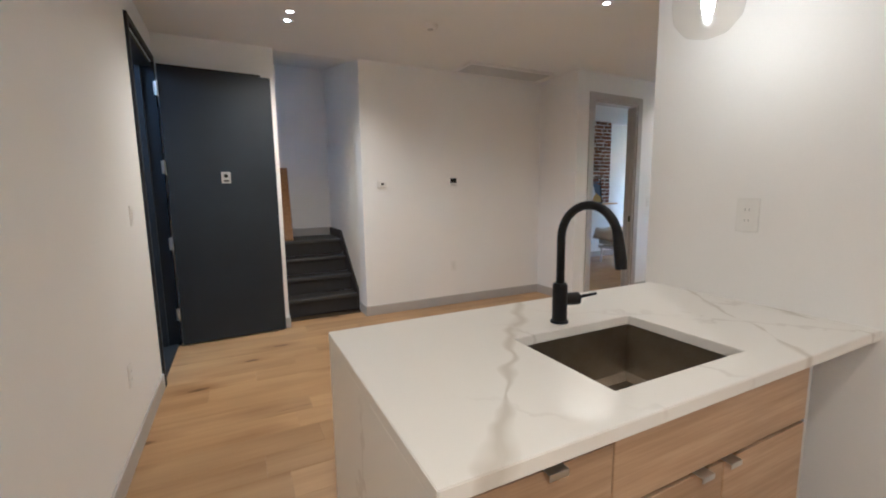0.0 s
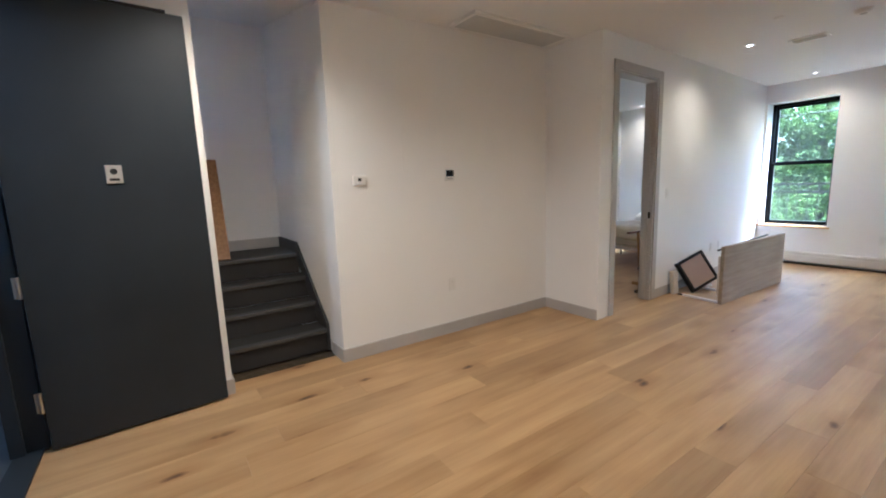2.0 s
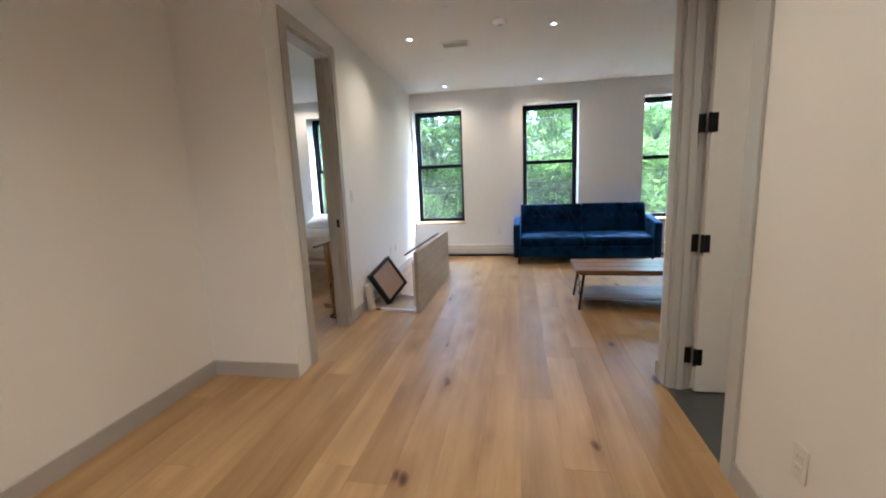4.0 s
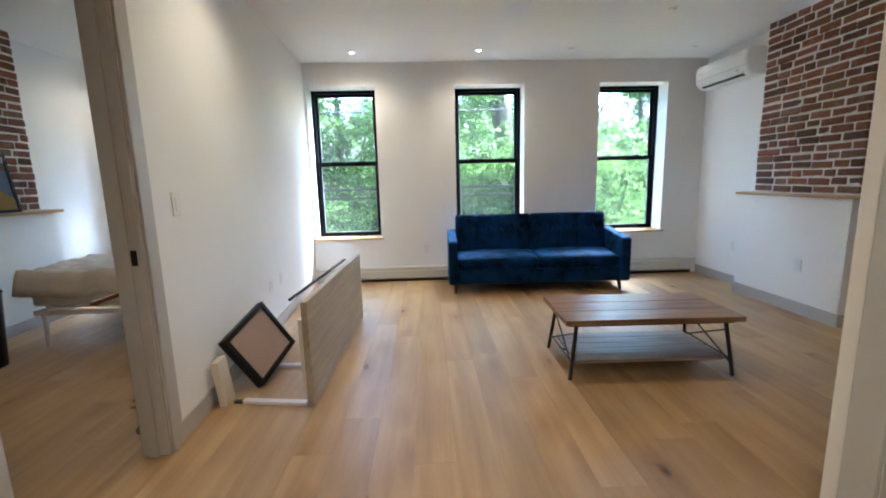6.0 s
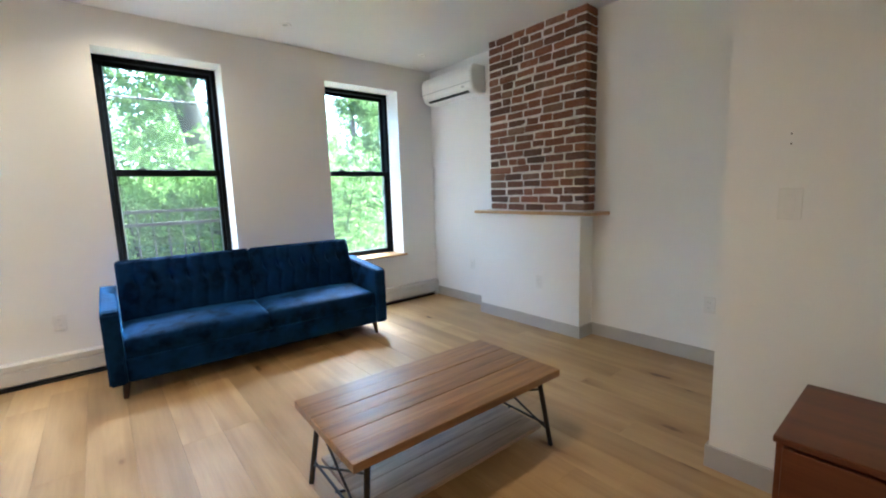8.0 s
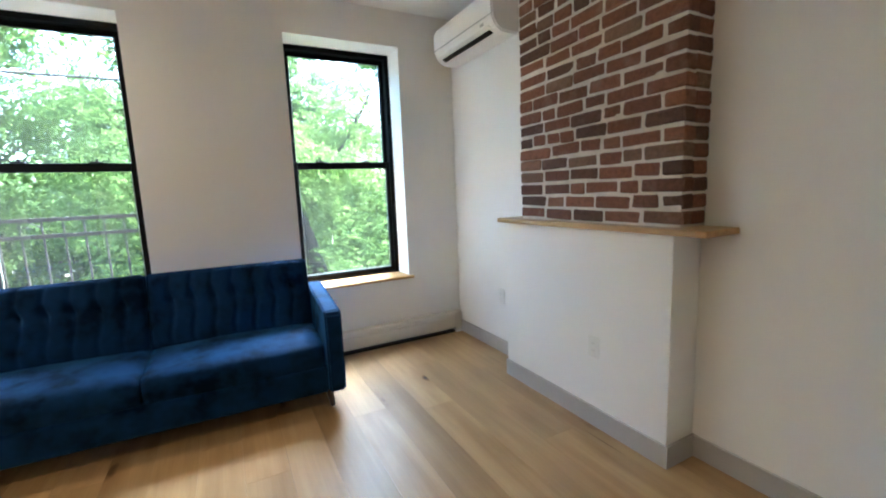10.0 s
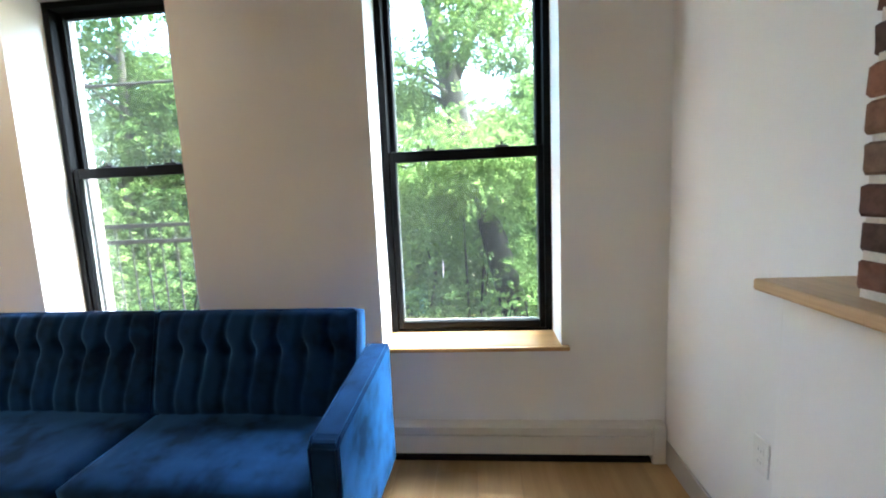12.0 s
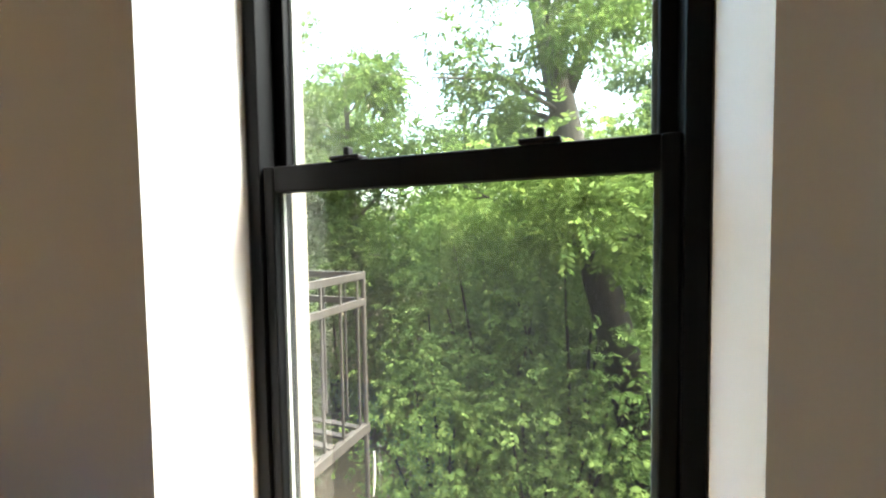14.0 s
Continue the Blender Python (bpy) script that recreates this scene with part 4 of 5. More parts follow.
def chimney(name, x0, x1, bx0, bx1, face, back, out, label, seed):
    """A plastered breast to mantel height with brick above; out is +1 where the room lies towards +y."""
    rng = random.Random(seed)
    c = thing(name, (0, 0, 0), label, "chimney breast", kind="structure")
    lo, hi = sorted((back, face))
    part("plaster_base", box((x0, lo, 0), (x1, hi, 1.055), 0.004), M_WALL, c, "white plastered base")
    bf = face - out * 0.02
    lo2, hi2 = sorted((back, bf - out * 0.006))
    part("mortar", box((bx0 + 0.010, lo2, 1.085), (bx1 - 0.010, hi2, H - 0.001), 0), M_MORTAR, c, "pale rough lime mortar")
    if out > 0:
        sk = ((x1 + 0.0, face), (x0, face))
    else:
        sk = ((x0, face), (x1, face))
    part("base_skirting", wall_mesh(sk[1], sk[0], 0, 0.105, 0.013), M_TRIM, c, "grey baseboard")
    part("end_skirting", wall_mesh((x0, back), (x0, face + out * 0.013), 0, 0.105, 0.013) if out > 0 else wall_mesh((x0, face - 0.013), (x0, back), 0, 0.105, 0.013), M_TRIM, c, "grey baseboard")
    rows = 23
    step = (H - 1.088) / rows
    face_turn = 0 if out < 0 else 180
    for r in range(rows):
        z = 1.088 + (r + 0.5) * step
        x = bx0
        if r % 2:
            n = 0.096
        else:
            n = rng.choice((0.198, 0.185))
        while x < bx1 - 0.05:
            room = bx1 - x
            fit_x = 1.0
            if room < n + 0.075:
                n = 0.198 if room > 0.15 else 0.096
                fit_x = room / n
            ob = new("brick", BRICKS[n, rng.randrange(3)])
            ob.parent = c
            ob.matrix_basis = pose(x + n * fit_x / 2, bf + out * rng.uniform(-0.004, 0.003), z + rng.uniform(-0.005, 0.005), rng.uniform(-1.5, 1.5), rng.uniform(-1.3, 1.3), face_turn + rng.uniform(-1, 1)) @ Matrix.Diagonal((fit_x, 1, 1, 1))
            x += n * fit_x + rng.uniform(0.008, 0.020)
            n = rng.choice((0.198, 0.198, 0.185, 0.198, 0.128, 0.096))
        y = bf - out * 0.075
        n = 0.096 if r % 2 == 0 else 0.128
        if abs(back - y) > 0.05:
            ob = new("brick", BRICKS[0.096, rng.randrange(3)])
            ob.parent = c
            ob.matrix_basis = pose(bx0 + rng.uniform(-0.002, 0.004), y - out * 0.04, z, 0, 0, -90 + rng.uniform(-1, 1))
    return c


def mantel(x0, x1, face, back, out, label):
    s = thing("mantel_shelf", (0, 0, 0), label, "mantel shelf", "mantel shelves")
    lo, hi = sorted((back, face + out * 0.04))
    part("board", box((x0, lo, 1.056), (x1, hi, 1.084), 0.006), M_SHELFWOOD, s)
    return s


chimney("chimney_living", 6.255, 7.43, 6.235, 7.285, -0.56, -0.754, 1, "chimney breast of exposed old red brick over white plaster", 5)
mantel(6.10, 7.47, -0.56, -0.754, 1, "pine mantel shelf on the living room chimney")
chimney("chimney_bedroom", 6.05, 7.42, 6.10, 7.27, 6.50, 6.679, -1, "bedroom chimney breast of exposed red brick over white plaster", 9)
mantel(5.98, 7.46, 6.50, 6.679, -1, "pine mantel shelf in the bedroom")


# ---- air conditioner ----
ac = thing("air_conditioner", (7.91, -0.754, 2.285), "white wall-mounted split air conditioner", "air conditioner")
bm = bmesh.new()
prof = [(0.0, 0.0), (0.13, 0.0), (0.185, 0.03), (0.215, 0.085), (0.222, 0.20), (0.20, 0.262), (0.15, 0.28), (0.0, 0.28)]
a = [bm.verts.new((-0.41, y, z)) for y, z in prof]
b = [bm.verts.new((0.41, y, z)) for y, z in prof]
bm.faces.new(a)
bm.faces.new(b[::-1])
for k in range(len(a)):
    bm.faces.new((a[k], b[k], b[(k + 1) % len(a)], a[(k + 1) % len(a)]))
bmesh.ops.recalc_face_normals(bm, faces=bm.faces)
bmesh.ops.bevel(bm, geom=[e for e in bm.edges if e.calc_face_angle(0) > 0.35], offset=0.01, segments=3, affect='EDGES')
part("body", bm, M_PLASTIC, ac)
part("front_seam", box((-0.405, 0.2165, 0.098), (0.405, 0.2215, 0.103), 0), M_GREYPL, ac)
part("outlet_slot", box((-0.33, 0.0, -0.004), (0.33, 0.035, 0.004), 0.001, pose(0, 0.152, 0.012, 28, 0, 0)), M_DARKPL, ac, "dark air outlet slot")
part("flap", box((-0.35, 0.0, -0.003), (0.35, 0.05, 0.003), 0.002, pose(0, 0.165, 0.022, 30, 0, 0)), M_PLASTIC, ac)
part("display", box((-0.30, 0.206, 0.06), (-0.26, 0.212, 0.078), 0.002), M_GREYPL, ac)


# ---- kitchen island ----
ISLAND = Matrix.Translation((-0.0913, 0.0366, 0)) @ Matrix.Diagonal((1.005, 1.006, 0.971, 1))
island = thing("kitchen_island", (0, 0, 0), "island base of light oak fronts with a quartz end panel", "kitchen island")
island.matrix_basis = ISLAND
part("end_panel", box((0.686, 0.746, 0.0), (0.716, 1.534, 0.8995), 0.002), M_QUARTZ, island, "veined white quartz waterfall panel")
part("carcass", box((0.7165, 0.785, 0.09), (1.79, 1.47, 0.70), 0), M_CABOAK, island)
part("carcass_rim", box((0.7165, 1.235, 0.70), (1.79, 1.47, 0.899), 0), M_CABOAK, island)
part("side_panel", box((1.791, 0.765, 0.0), (1.811, 1.47, 0.899), 0.002), M_TRIMW, island, "grey painted side panel")
part("back_panel", box((0.7165, 1.4705, 0.0), (2.163, 1.488, 0.899), 0.002), M_PLASTIC, island, "white back panel")
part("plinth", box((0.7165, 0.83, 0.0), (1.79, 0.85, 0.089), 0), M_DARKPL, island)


def front(x0, x1, z0, z1, pull):
    f = part("front", box((x0, 0.762, z0), (x1, 0.784, z1), 0.002), M_CABOAK, island)
    pl = bmesh.new()
    add_box(pl, (pull - 0.021, 0.746, z1 - 0.001), (pull + 0.021, 0.783, z1 + 0.0015), None, 0.0005)
    add_box(pl, (pull - 0.021, 0.746, z1 - 0.012), (pull + 0.021, 0.748, z1 - 0.0008), None, 0.0005)
    part("edge_pull", pl, M_STEEL, f, "brushed steel edge pull")


front(0.719, 1.06, 0.10, 0.882, 0.915)
part("sink_front", box((1.064, 0.762, 0.735), (1.788, 0.784, 0.895), 0.002), M_CABOAK, island)
front(1.064, 1.424, 0.10, 0.724, 1.345)
front(1.428, 1.788, 0.10, 0.724, 1.45)

bm = wall_mesh((0, 0), (1.478, 0), 0, 0.79, 0.032, [(0.47, 0.95, 0.10, 0.465)])
bmesh.ops.transform(bm, matrix=Matrix(((1, 0, 0, 0.685), (0, 0, 1, 0.745), (0, -1, 0, 0.932), (0, 0, 0, 1))), verts=bm.verts)
bmesh.ops.recalc_face_normals(bm, faces=bm.faces)
bmesh.ops.bevel(bm, geom=[e for e in bm.edges if e.is_manifold and e.calc_face_angle(0) > 1.2], offset=0.002, segments=2, affect='EDGES')
counter = thing("worktop", (0, 0, 0), "white quartz worktop with grey veins and a sink cutout", "worktop")
counter.matrix_basis = ISLAND
part("slab", bm, M_QUARTZ, counter)

sink = thing("sink", (1.3107, 1.070, 0.8735), "brushed steel undermount sink under the worktop, dark surroundings put into its colour", "sink")
bm = bmesh.new()
hx, hy, dp = 0.245, 0.188, 0.19
ring = []
for z, ins in ((0, -0.012), (0, 0.0), (-dp + 0.02, 0.006), (-dp, 0.03)):
    ring.append([bm.verts.new((sx * (hx - ins), sy * (hy - ins), z)) for sx, sy in ((-1, -1), (1, -1), (1, 1), (-1, 1))])
for r0, r1 in zip(ring, ring[1:]):
    for k in range(4):
        bm.faces.new((r0[k], r0[(k + 1) % 4], r1[(k + 1) % 4], r1[k]))
bm.faces.new(ring[-1])
bmesh.ops.recalc_face_normals(bm, faces=bm.faces)
bowl = part("bowl", bm, M_SINK, sink)
so = bowl.modifiers.new("shell", 'SOLIDIFY')
so.thickness, so.offset = 0.0015, -1
part("drain", lathe([(0.0, 0.004), (0.03, 0.004), (0.042, 0.006), (0.045, 0.001)], 24, (0.05, 0.03, -dp)), M_STEEL, sink, smooth=True)

fa = thing("faucet", (1.295, 1.312, 0.905), "matte black gooseneck kitchen faucet", "faucet")
part("base", lathe([(0.0, 0.0), (0.029, 0.0), (0.029, 0.006), (0.024, 0.010), (0.024, 0.125), (0.02, 0.132), (0.0, 0.132)], 28), M_BLACK, fa, smooth=False)
arc = [(0, 0, 0.13), (0, 0, 0.28)]
for k in range(1, 17):
    t = math.pi * 0.94 * k / 16
    arc.append((0, -0.09 + 0.09 * math.cos(t), 0.28 + 0.105 * math.sin(t)))
turnm = Matrix.Rotation(radians(20), 4, 'Z')
part("neck", tube([turnm @ Vector(q2) for q2 in arc], 0.0135, 16), M_BLACK, fa, smooth=True)
e = Vector(arc[-1])
part("spray_head", tube([turnm @ (e + Vector((0, 0.001, 0.01))), turnm @ (e + Vector((0, -0.012, -0.075))), turnm @ (e + Vector((0, -0.014, -0.10)))], [0.0145, 0.018, 0.017], 18), M_BLACK, fa, smooth=False)
hub = part("valve", tube([(0.02, 0, 0.075), (0.068, -0.012, 0.075)], 0.021, 18), M_BLACK, fa)
part("lever", tube([(0.06, -0.01, 0.078), (0.13, -0.03, 0.088)], [0.006, 0.0045], 10), M_BLACK, hub)

pd = thing("pendant_lamp", (1.713, 1.15, 0), "clear glass globe pendant with a glowing bulb", "pendant lamp")
part("globe", lathe([(0.028, 2.03), (0.05, 2.015), (0.085, 1.97), (0.10, 1.91), (0.092, 1.855), (0.06, 1.815), (0.02, 1.80), (0.0, 1.798)], 32), M_GLOBE, pd, "clear blown glass globe", smooth=True)
part("socket", tube([(0, 0, 1.98), (0, 0, 2.06)], 0.022, 18), M_BLACK, pd)
part("cord", tube([(0, 0, 2.06), (0, 0, H - 0.02)], 0.003, 8), M_BLACK, pd)
part("canopy", lathe([(0.0, H - 0.025), (0.05, H - 0.025), (0.06, H - 0.02), (0.06, H - 0.0005)], 28), M_BLACK, pd)
part("bulb", lathe([(0.0, 1.862), (0.012, 1.868), (0.017, 1.89), (0.016, 1.94), (0.013, 1.978)], 18), M_FILAMENT, pd, "glowing tubular bulb", smooth=True)
ld = bpy.data.lights.new("pendant_light", 'POINT')
ld.energy, ld.color, ld.shadow_soft_size = PENDANT_POWER, (1.0, 0.74, 0.46), 0.03
lo = new("pendant_light", ld)
lo.parent = pd
lo.matrix_basis = pose(0, 0, 1.84)


# ---- sofa ----
def cushion(w, d, h, name, parent, m, material, label="", tuft=None, puff=0.02):
    """A soft block, w by d by h, rounded at its edges and swollen; tuft: columns of buttons on its -y face."""
    nx, nz = (108, 30) if tuft else (22, 10)
    bm = bmesh.new()
    grid = {}
    for side in (0, 1):
        for i in range(nx + 1):
            for j in range(nz + 1):
                u, vv = i / nx * 2 - 1, j / nz * 2 - 1
                edge = (1 - abs(u) ** 10) * (1 - abs(vv) ** 8)
                y = (d / 2 - 0.018 + (0.018 * min(1, edge * 2.2)) + puff * (1 - u * u) * (1 - vv * vv) * 0.5)
                if tuft and side == 0:
                    col = (u * 0.5 + 0.5) * tuft
                    fc = abs(col - round(col))
                    near = round(col) not in (0, tuft)
                    col += 0.10 * math.sin((vv - 0.25) * 5.0)
                    fc = abs(col - round(col))
                    groove = math.exp(-(fc / 0.13) ** 2) if near else 0.0
                    hz = math.exp(-((vv - 0.25) / 0.28) ** 2)
                    y -= 0.016 * groove * (0.6 + 0.4 * hz) * min(1, edge * 2)
                    y -= 0.030 * math.exp(-((fc / 0.24) ** 2 + ((vv - 0.25) / 0.15) ** 2)) * (1 if near else 0)
                grid[side, i, j] = bm.verts.new((u * w / 2 * (0.985 + 0.015 * (1 - vv ** 6)), -y if side == 0 else y, vv * h / 2 * (0.97 + 0.03 * (1 - abs(u) ** 8))))
    for side in (0, 1):
        for i in range(nx):
            for j in range(nz):
                qd = [grid[side, i, j], grid[side, i + 1, j], grid[side, i + 1, j + 1], grid[side, i, j + 1]]
                bm.faces.new(qd if side == 0 else qd[::-1])
    rim = [(i, 0) for i in range(nx)] + [(nx, j) for j in range(nz)] + [(i, nz) for i in range(nx, 0, -1)] + [(0, j) for j in range(nz, 0, -1)]
    for k in range(len(rim)):
        p1, p2 = rim[k], rim[(k + 1) % len(rim)]
        bm.faces.new((grid[0, p2[0], p2[1]], grid[0, p1[0], p1[1]], grid[1, p1[0], p1[1]], grid[1, p2[0], p2[1]]))
    bmesh.ops.recalc_face_normals(bm, faces=bm.faces)
    bmesh.ops.transform(bm, matrix=m, verts=bm.verts)
    ob = part(name, bm, material, parent, label, smooth=True)
    # welted seam round the front face
    pts = [m @ Vector((uu * w / 2 * 0.992, -d / 2 + 0.016, zz * h / 2 * 0.985)) for uu, zz in ((-1, -0.97), (1, -0.97), (1, 0.95), (0.97, 1), (-0.97, 1), (-1, 0.95), (-1, -0.97))]
    part("piping", tube(pts, 0.0045, 8), material, ob)
    return ob


# sofa space: x along its width, y towards its back, z up
sofa = thing("sofa", (7.59, 1.552, 0), "deep blue velvet sofa with tufted back cushions", "sofa", turn=-90 - 1.5)
W = 2.03
part("base", box((-W / 2 + 0.098, 0.02, 0.115), (W / 2 - 0.098, 0.655, 0.275), 0.018, seg=3), M_VELVET, sofa, smooth=False)
for s in (-1, 1):
    bm = bmesh.new()
    x0 = s * (W / 2 - 0.05)
    prof = [(0.0, 0.115), (0.0, 0.592), (0.03, 0.607), (0.575, 0.665), (0.645, 0.673), (0.665, 0.665), (0.665, 0.115)]
    va = [bm.verts.new((x0 - 0.048, y, z)) for y, z in prof]
    vb = [bm.verts.new((x0 + 0.048, y, z)) for y, z in prof]
    bm.faces.new(va)
    bm.faces.new(vb[::-1])
    for k in range(len(va)):
        bm.faces.new((va[k], vb[k], vb[(k + 1) % len(va)], va[(k + 1) % len(va)]))
    bmesh.ops.recalc_face_normals(bm, faces=bm.faces)
    bmesh.ops.bevel(bm, geom=bm.edges[:], offset=0.012, segments=3, affect='EDGES')
    arm = part("armrest", bm, M_VELVET, sofa)
    for side in (-1, 1):
        part("piping", tube([(x0 + side * 0.044, y, z) for y, z in ((0.004, 0.13), (0.004, 0.584), (0.03, 0.604), (0.575, 0.662), (0.645, 0.670))], 0.0045, 8), M_VELVET, arm)
SW = (W - 0.2) / 2
for s in (-1, 1):
    cushion(SW - 0.004, 0.155, 0.59, "seat_cushion", sofa, Matrix.Translation((s * SW / 2, 0.325, 0.346)) @ Matrix.Rotation(radians(-86.5), 4, 'X') @ Matrix.Rotation(radians(180), 4, 'Y') @ Matrix.Rotation(radians(180), 4, 'Z'), M_VELVET, puff=0.035)
    cushion(SW - 0.006, 0.15, 0.45, "back_cushion", sofa, Matrix.Translation((s * SW / 2, 0.56, 0.625)) @ Matrix.Rotation(radians(-14), 4, 'X'), M_VELVET, "tufted blue velvet back cushion", tuft=8, puff=0.035)
for sx in (-1, 1):
    for y in (0.09, 0.60):
        part("leg", tube([(sx * (W / 2 - 0.09), y, 0.115), (sx * (W / 2 - 0.075), y - 0.012, 0.0)], [0.024, 0.015], 14), M_LEGWOOD, sofa, "tapered dark wooden leg")

# ---- coffee table ----
table = thing("coffee_table", (5.79, 1.385, 0), "rustic brown wooden coffee table with metal legs and a shelf", "coffee table", turn=-1.7)
for k in range(6):
    x = -0.288 + k * 0.096
    part("top_board", box((x + 0.0001, -0.558, 0.364), (x + 0.0959, 0.558, 0.400 - 0.0012 * (k % 2)), 0.0028), M_TABLETOP, table)
part("top_apron", box((-0.25, -0.515, 0.346), (0.25, 0.515, 0.3635), 0.002), M_GUN, table)
for k in range(5):
    x = -0.24 + k * 0.096
    part("shelf_board", box((x + 0.0008, -0.475, 0.098), (x + 0.0952, 0.475, 0.118), 0.003), M_TABLESHELF, table)
for sx in (-1, 1):
    for sy in (-1, 1):
        part("leg", tube([(sx * 0.225, sy * 0.475, 0.348), (sx * 0.262, sy * 0.52, 0.0)], [0.0125, 0.0115], 14), M_GUN, table, "dark metal tube leg")
for sy in (-1, 1):
    part("brace", tube([(-0.232, sy * 0.480, 0.30), (0.254, sy * 0.508, 0.085)], 0.0055, 8), M_GUN, table)
    part("brace", tube([(0.232, sy * 0.482, 0.30), (-0.254, sy * 0.506, 0.085)], 0.0055, 8), M_GUN, table)
    part("shelf_rail", tube([(-0.25, sy * 0.505, 0.11), (0.25, sy * 0.505, 0.11)], 0.006, 8), M_GUN, table)
    part("shelf_pin", tube([(0.0, sy * 0.47, 0.092), (0.0, sy * 0.512, 0.108)], 0.006, 8), M_GUN, table)

# ---- low cabinet in the alcove ----
cab = thing("side_cabinet", (4.335, 0.937, 0), "low red-brown wooden cabinet on splayed legs", "cabinet")
part("body", box((-0.245, -0.22, 0.17), (0.245, 0.205, 0.58), 0.004), M_CHERRY, cab)
part("top", box((-0.25, -0.225, 0.581), (0.25, 0.222, 0.60), 0.004), M_CHERRY, cab)
dr = part("door", box((-0.228, 0.206, 0.19), (0.228, 0.22, 0.572), 0.003), M_CHERRY, cab)
for sx in (-1, 1):
    for sy in (-1, 1):
        part("leg", tube([(sx * 0.20, sy * 0.16, 0.17), (sx * 0.235, sy * 0.19, 0.0)], [0.022, 0.013], 12), M_CHERRY, cab)

# ---- leaning panel, frame and boards by the bedroom wall ----
panel = thing("headboard", (6.14, 3.468, 0), "limed oak headboard standing on its edge", "headboard", turn=-1.6)
part("board", box((-0.795, -0.018, 0.0), (0.795, 0.018, 0.627), 0.003), M_PANELWOOD, panel)
part("batten", box((-0.78, 0.0185, 0.08), (-0.70, 0.045, 0.52), 0.002), M_BOARD, panel)
part("batten", box((0.55, 0.0185, 0.08), (0.63, 0.045, 0.52), 0.002), M_BOARD, panel)
br = thing("bed_rail", (5.375, 3.51, 0), "white metal bed rail lying on the floor", "bed rail", "bed rails", turn=82)
part("bar", box((0.01, -0.02, 0.0), (0.40, 0.02, 0.022), 0.004), M_PINKMETAL, br)
part("bar_end", box((0.40, -0.016, 0.0), (0.46, 0.016, 0.012), 0.003), M_GUN, br)
b2 = copy_thing(br, pose(5.895, 3.52, 0, 0, 0, 88))
pole = thing("metal_bar", (0, 0, 0), "dark metal bar leaning between panel and wall", "metal bar")
part("bar", tube([(5.86, 3.74, 0.50), (6.2, 3.62, 0.568), (6.56, 3.495, 0.640)], 0.011, 10), M_GUN, pole)
pb = thing("cream_board", (5.965, 3.885, 0), "pale cream board leaning on the wall", "board", turn=3)
part("board", box((-0.14, -0.012, 0.0), (0.14, 0.012, 0.40), 0.002, pose(0, 0, 0.002, -22, 0, 0)), M_BOARD, pb)
pb = thing("small_board", (5.445, 4.01, 0), "short cream board standing against the baseboard", "board", turn=4)
part("board", box((-0.06, -0.022, 0.0), (0.06, 0.022, 0.27), 0.003, pose(0, 0, 0.002, -6, 0, 0)), M_BOARD, pb)
pf = thing("picture_frame", (5.60, 3.87, 0.01), "black picture frame with brown paper tipped on one corner", "picture frame")
along = Vector((0.405, -0.080, 0.125)).normalized()
down = Vector((-0.025, -0.155, -0.331))
down = (down - along * down.dot(along)).normalized()
out = down.cross(along).normalized()
FW, FH = 0.44, 0.385
fm = Matrix((along, -out, -down)).transposed().to_4x4()
bm = bmesh.new()
for lo2, hi2 in (((0, -0.02, 0.0), (0.032, 0.035, FH)), ((FW - 0.032, -0.02, 0.0), (FW, 0.035, FH)), ((0.032, -0.02, 0.0), (FW - 0.032, 0.035, 0.032)), ((0.032, -0.02, FH - 0.032), (FW - 0.032, 0.035, FH))):
    add_box(bm, lo2, hi2, fm, 0.002)
part("moulding", bm, M_BLACK, pf)
part("paper", box((0.032, -0.006, 0.032), (FW - 0.032, -0.002, FH - 0.032), 0, fm), M_PAPER, pf, "plain pinkish brown paper")
part("backing", box((0.03, 0.005, 0.03), (FW - 0.03, 0.03, FH - 0.03), 0, fm), M_BOARD, pf)

# ---- bedroom ----
bed = thing("bed", (7.40, 5.29, 0), "unmade bed with white mattress on a pale metal frame", "bed")
cushion(1.90, 0.22, 1.44, "mattress", bed, Matrix.Translation((0, 0, 0.45)) @ Matrix.Rotation(radians(90), 4, 'X') @ Matrix.Rotation(radians(180), 4, 'Y'), M_SHEET, puff=0.03)
bm = bmesh.new()
for lo2, hi2 in (((-0.94, -0.71, 0.27), (0.94, -0.68, 0.31)), ((-0.94, 0.68, 0.27), (0.94, 0.71, 0.31)), ((-0.94, -0.68, 0.27), (-0.91, 0.68, 0.31)), ((0.91, -0.68, 0.27), (0.94, 0.68, 0.31))):
    add_box(bm, lo2, hi2, None, 0.003)
part("bed_base", bm, M_PINKMETAL, bed)
for k in range(12):
    part("slat", box((-0.86 + k * 0.15, -0.68, 0.3105), (-0.80 + k * 0.15, 0.68, 0.325), 0.001), M_BOARD, bed)
for sx in (-0.90, 0.0, 0.90):
    for sy in (-0.66, 0.66):
        part("leg", tube([(sx, sy, 0.27), (sx * 1.01, sy, 0.0)], [0.02, 0.016], 12), M_PINKMETAL, bed)
quilt = thing("folded_quilt", (6.78, 5.36, 0.577), "crumpled cream quilt over the foot of the bed", "quilt")
bm = bmesh.new()
gx, gy = 40, 50
gv = {}
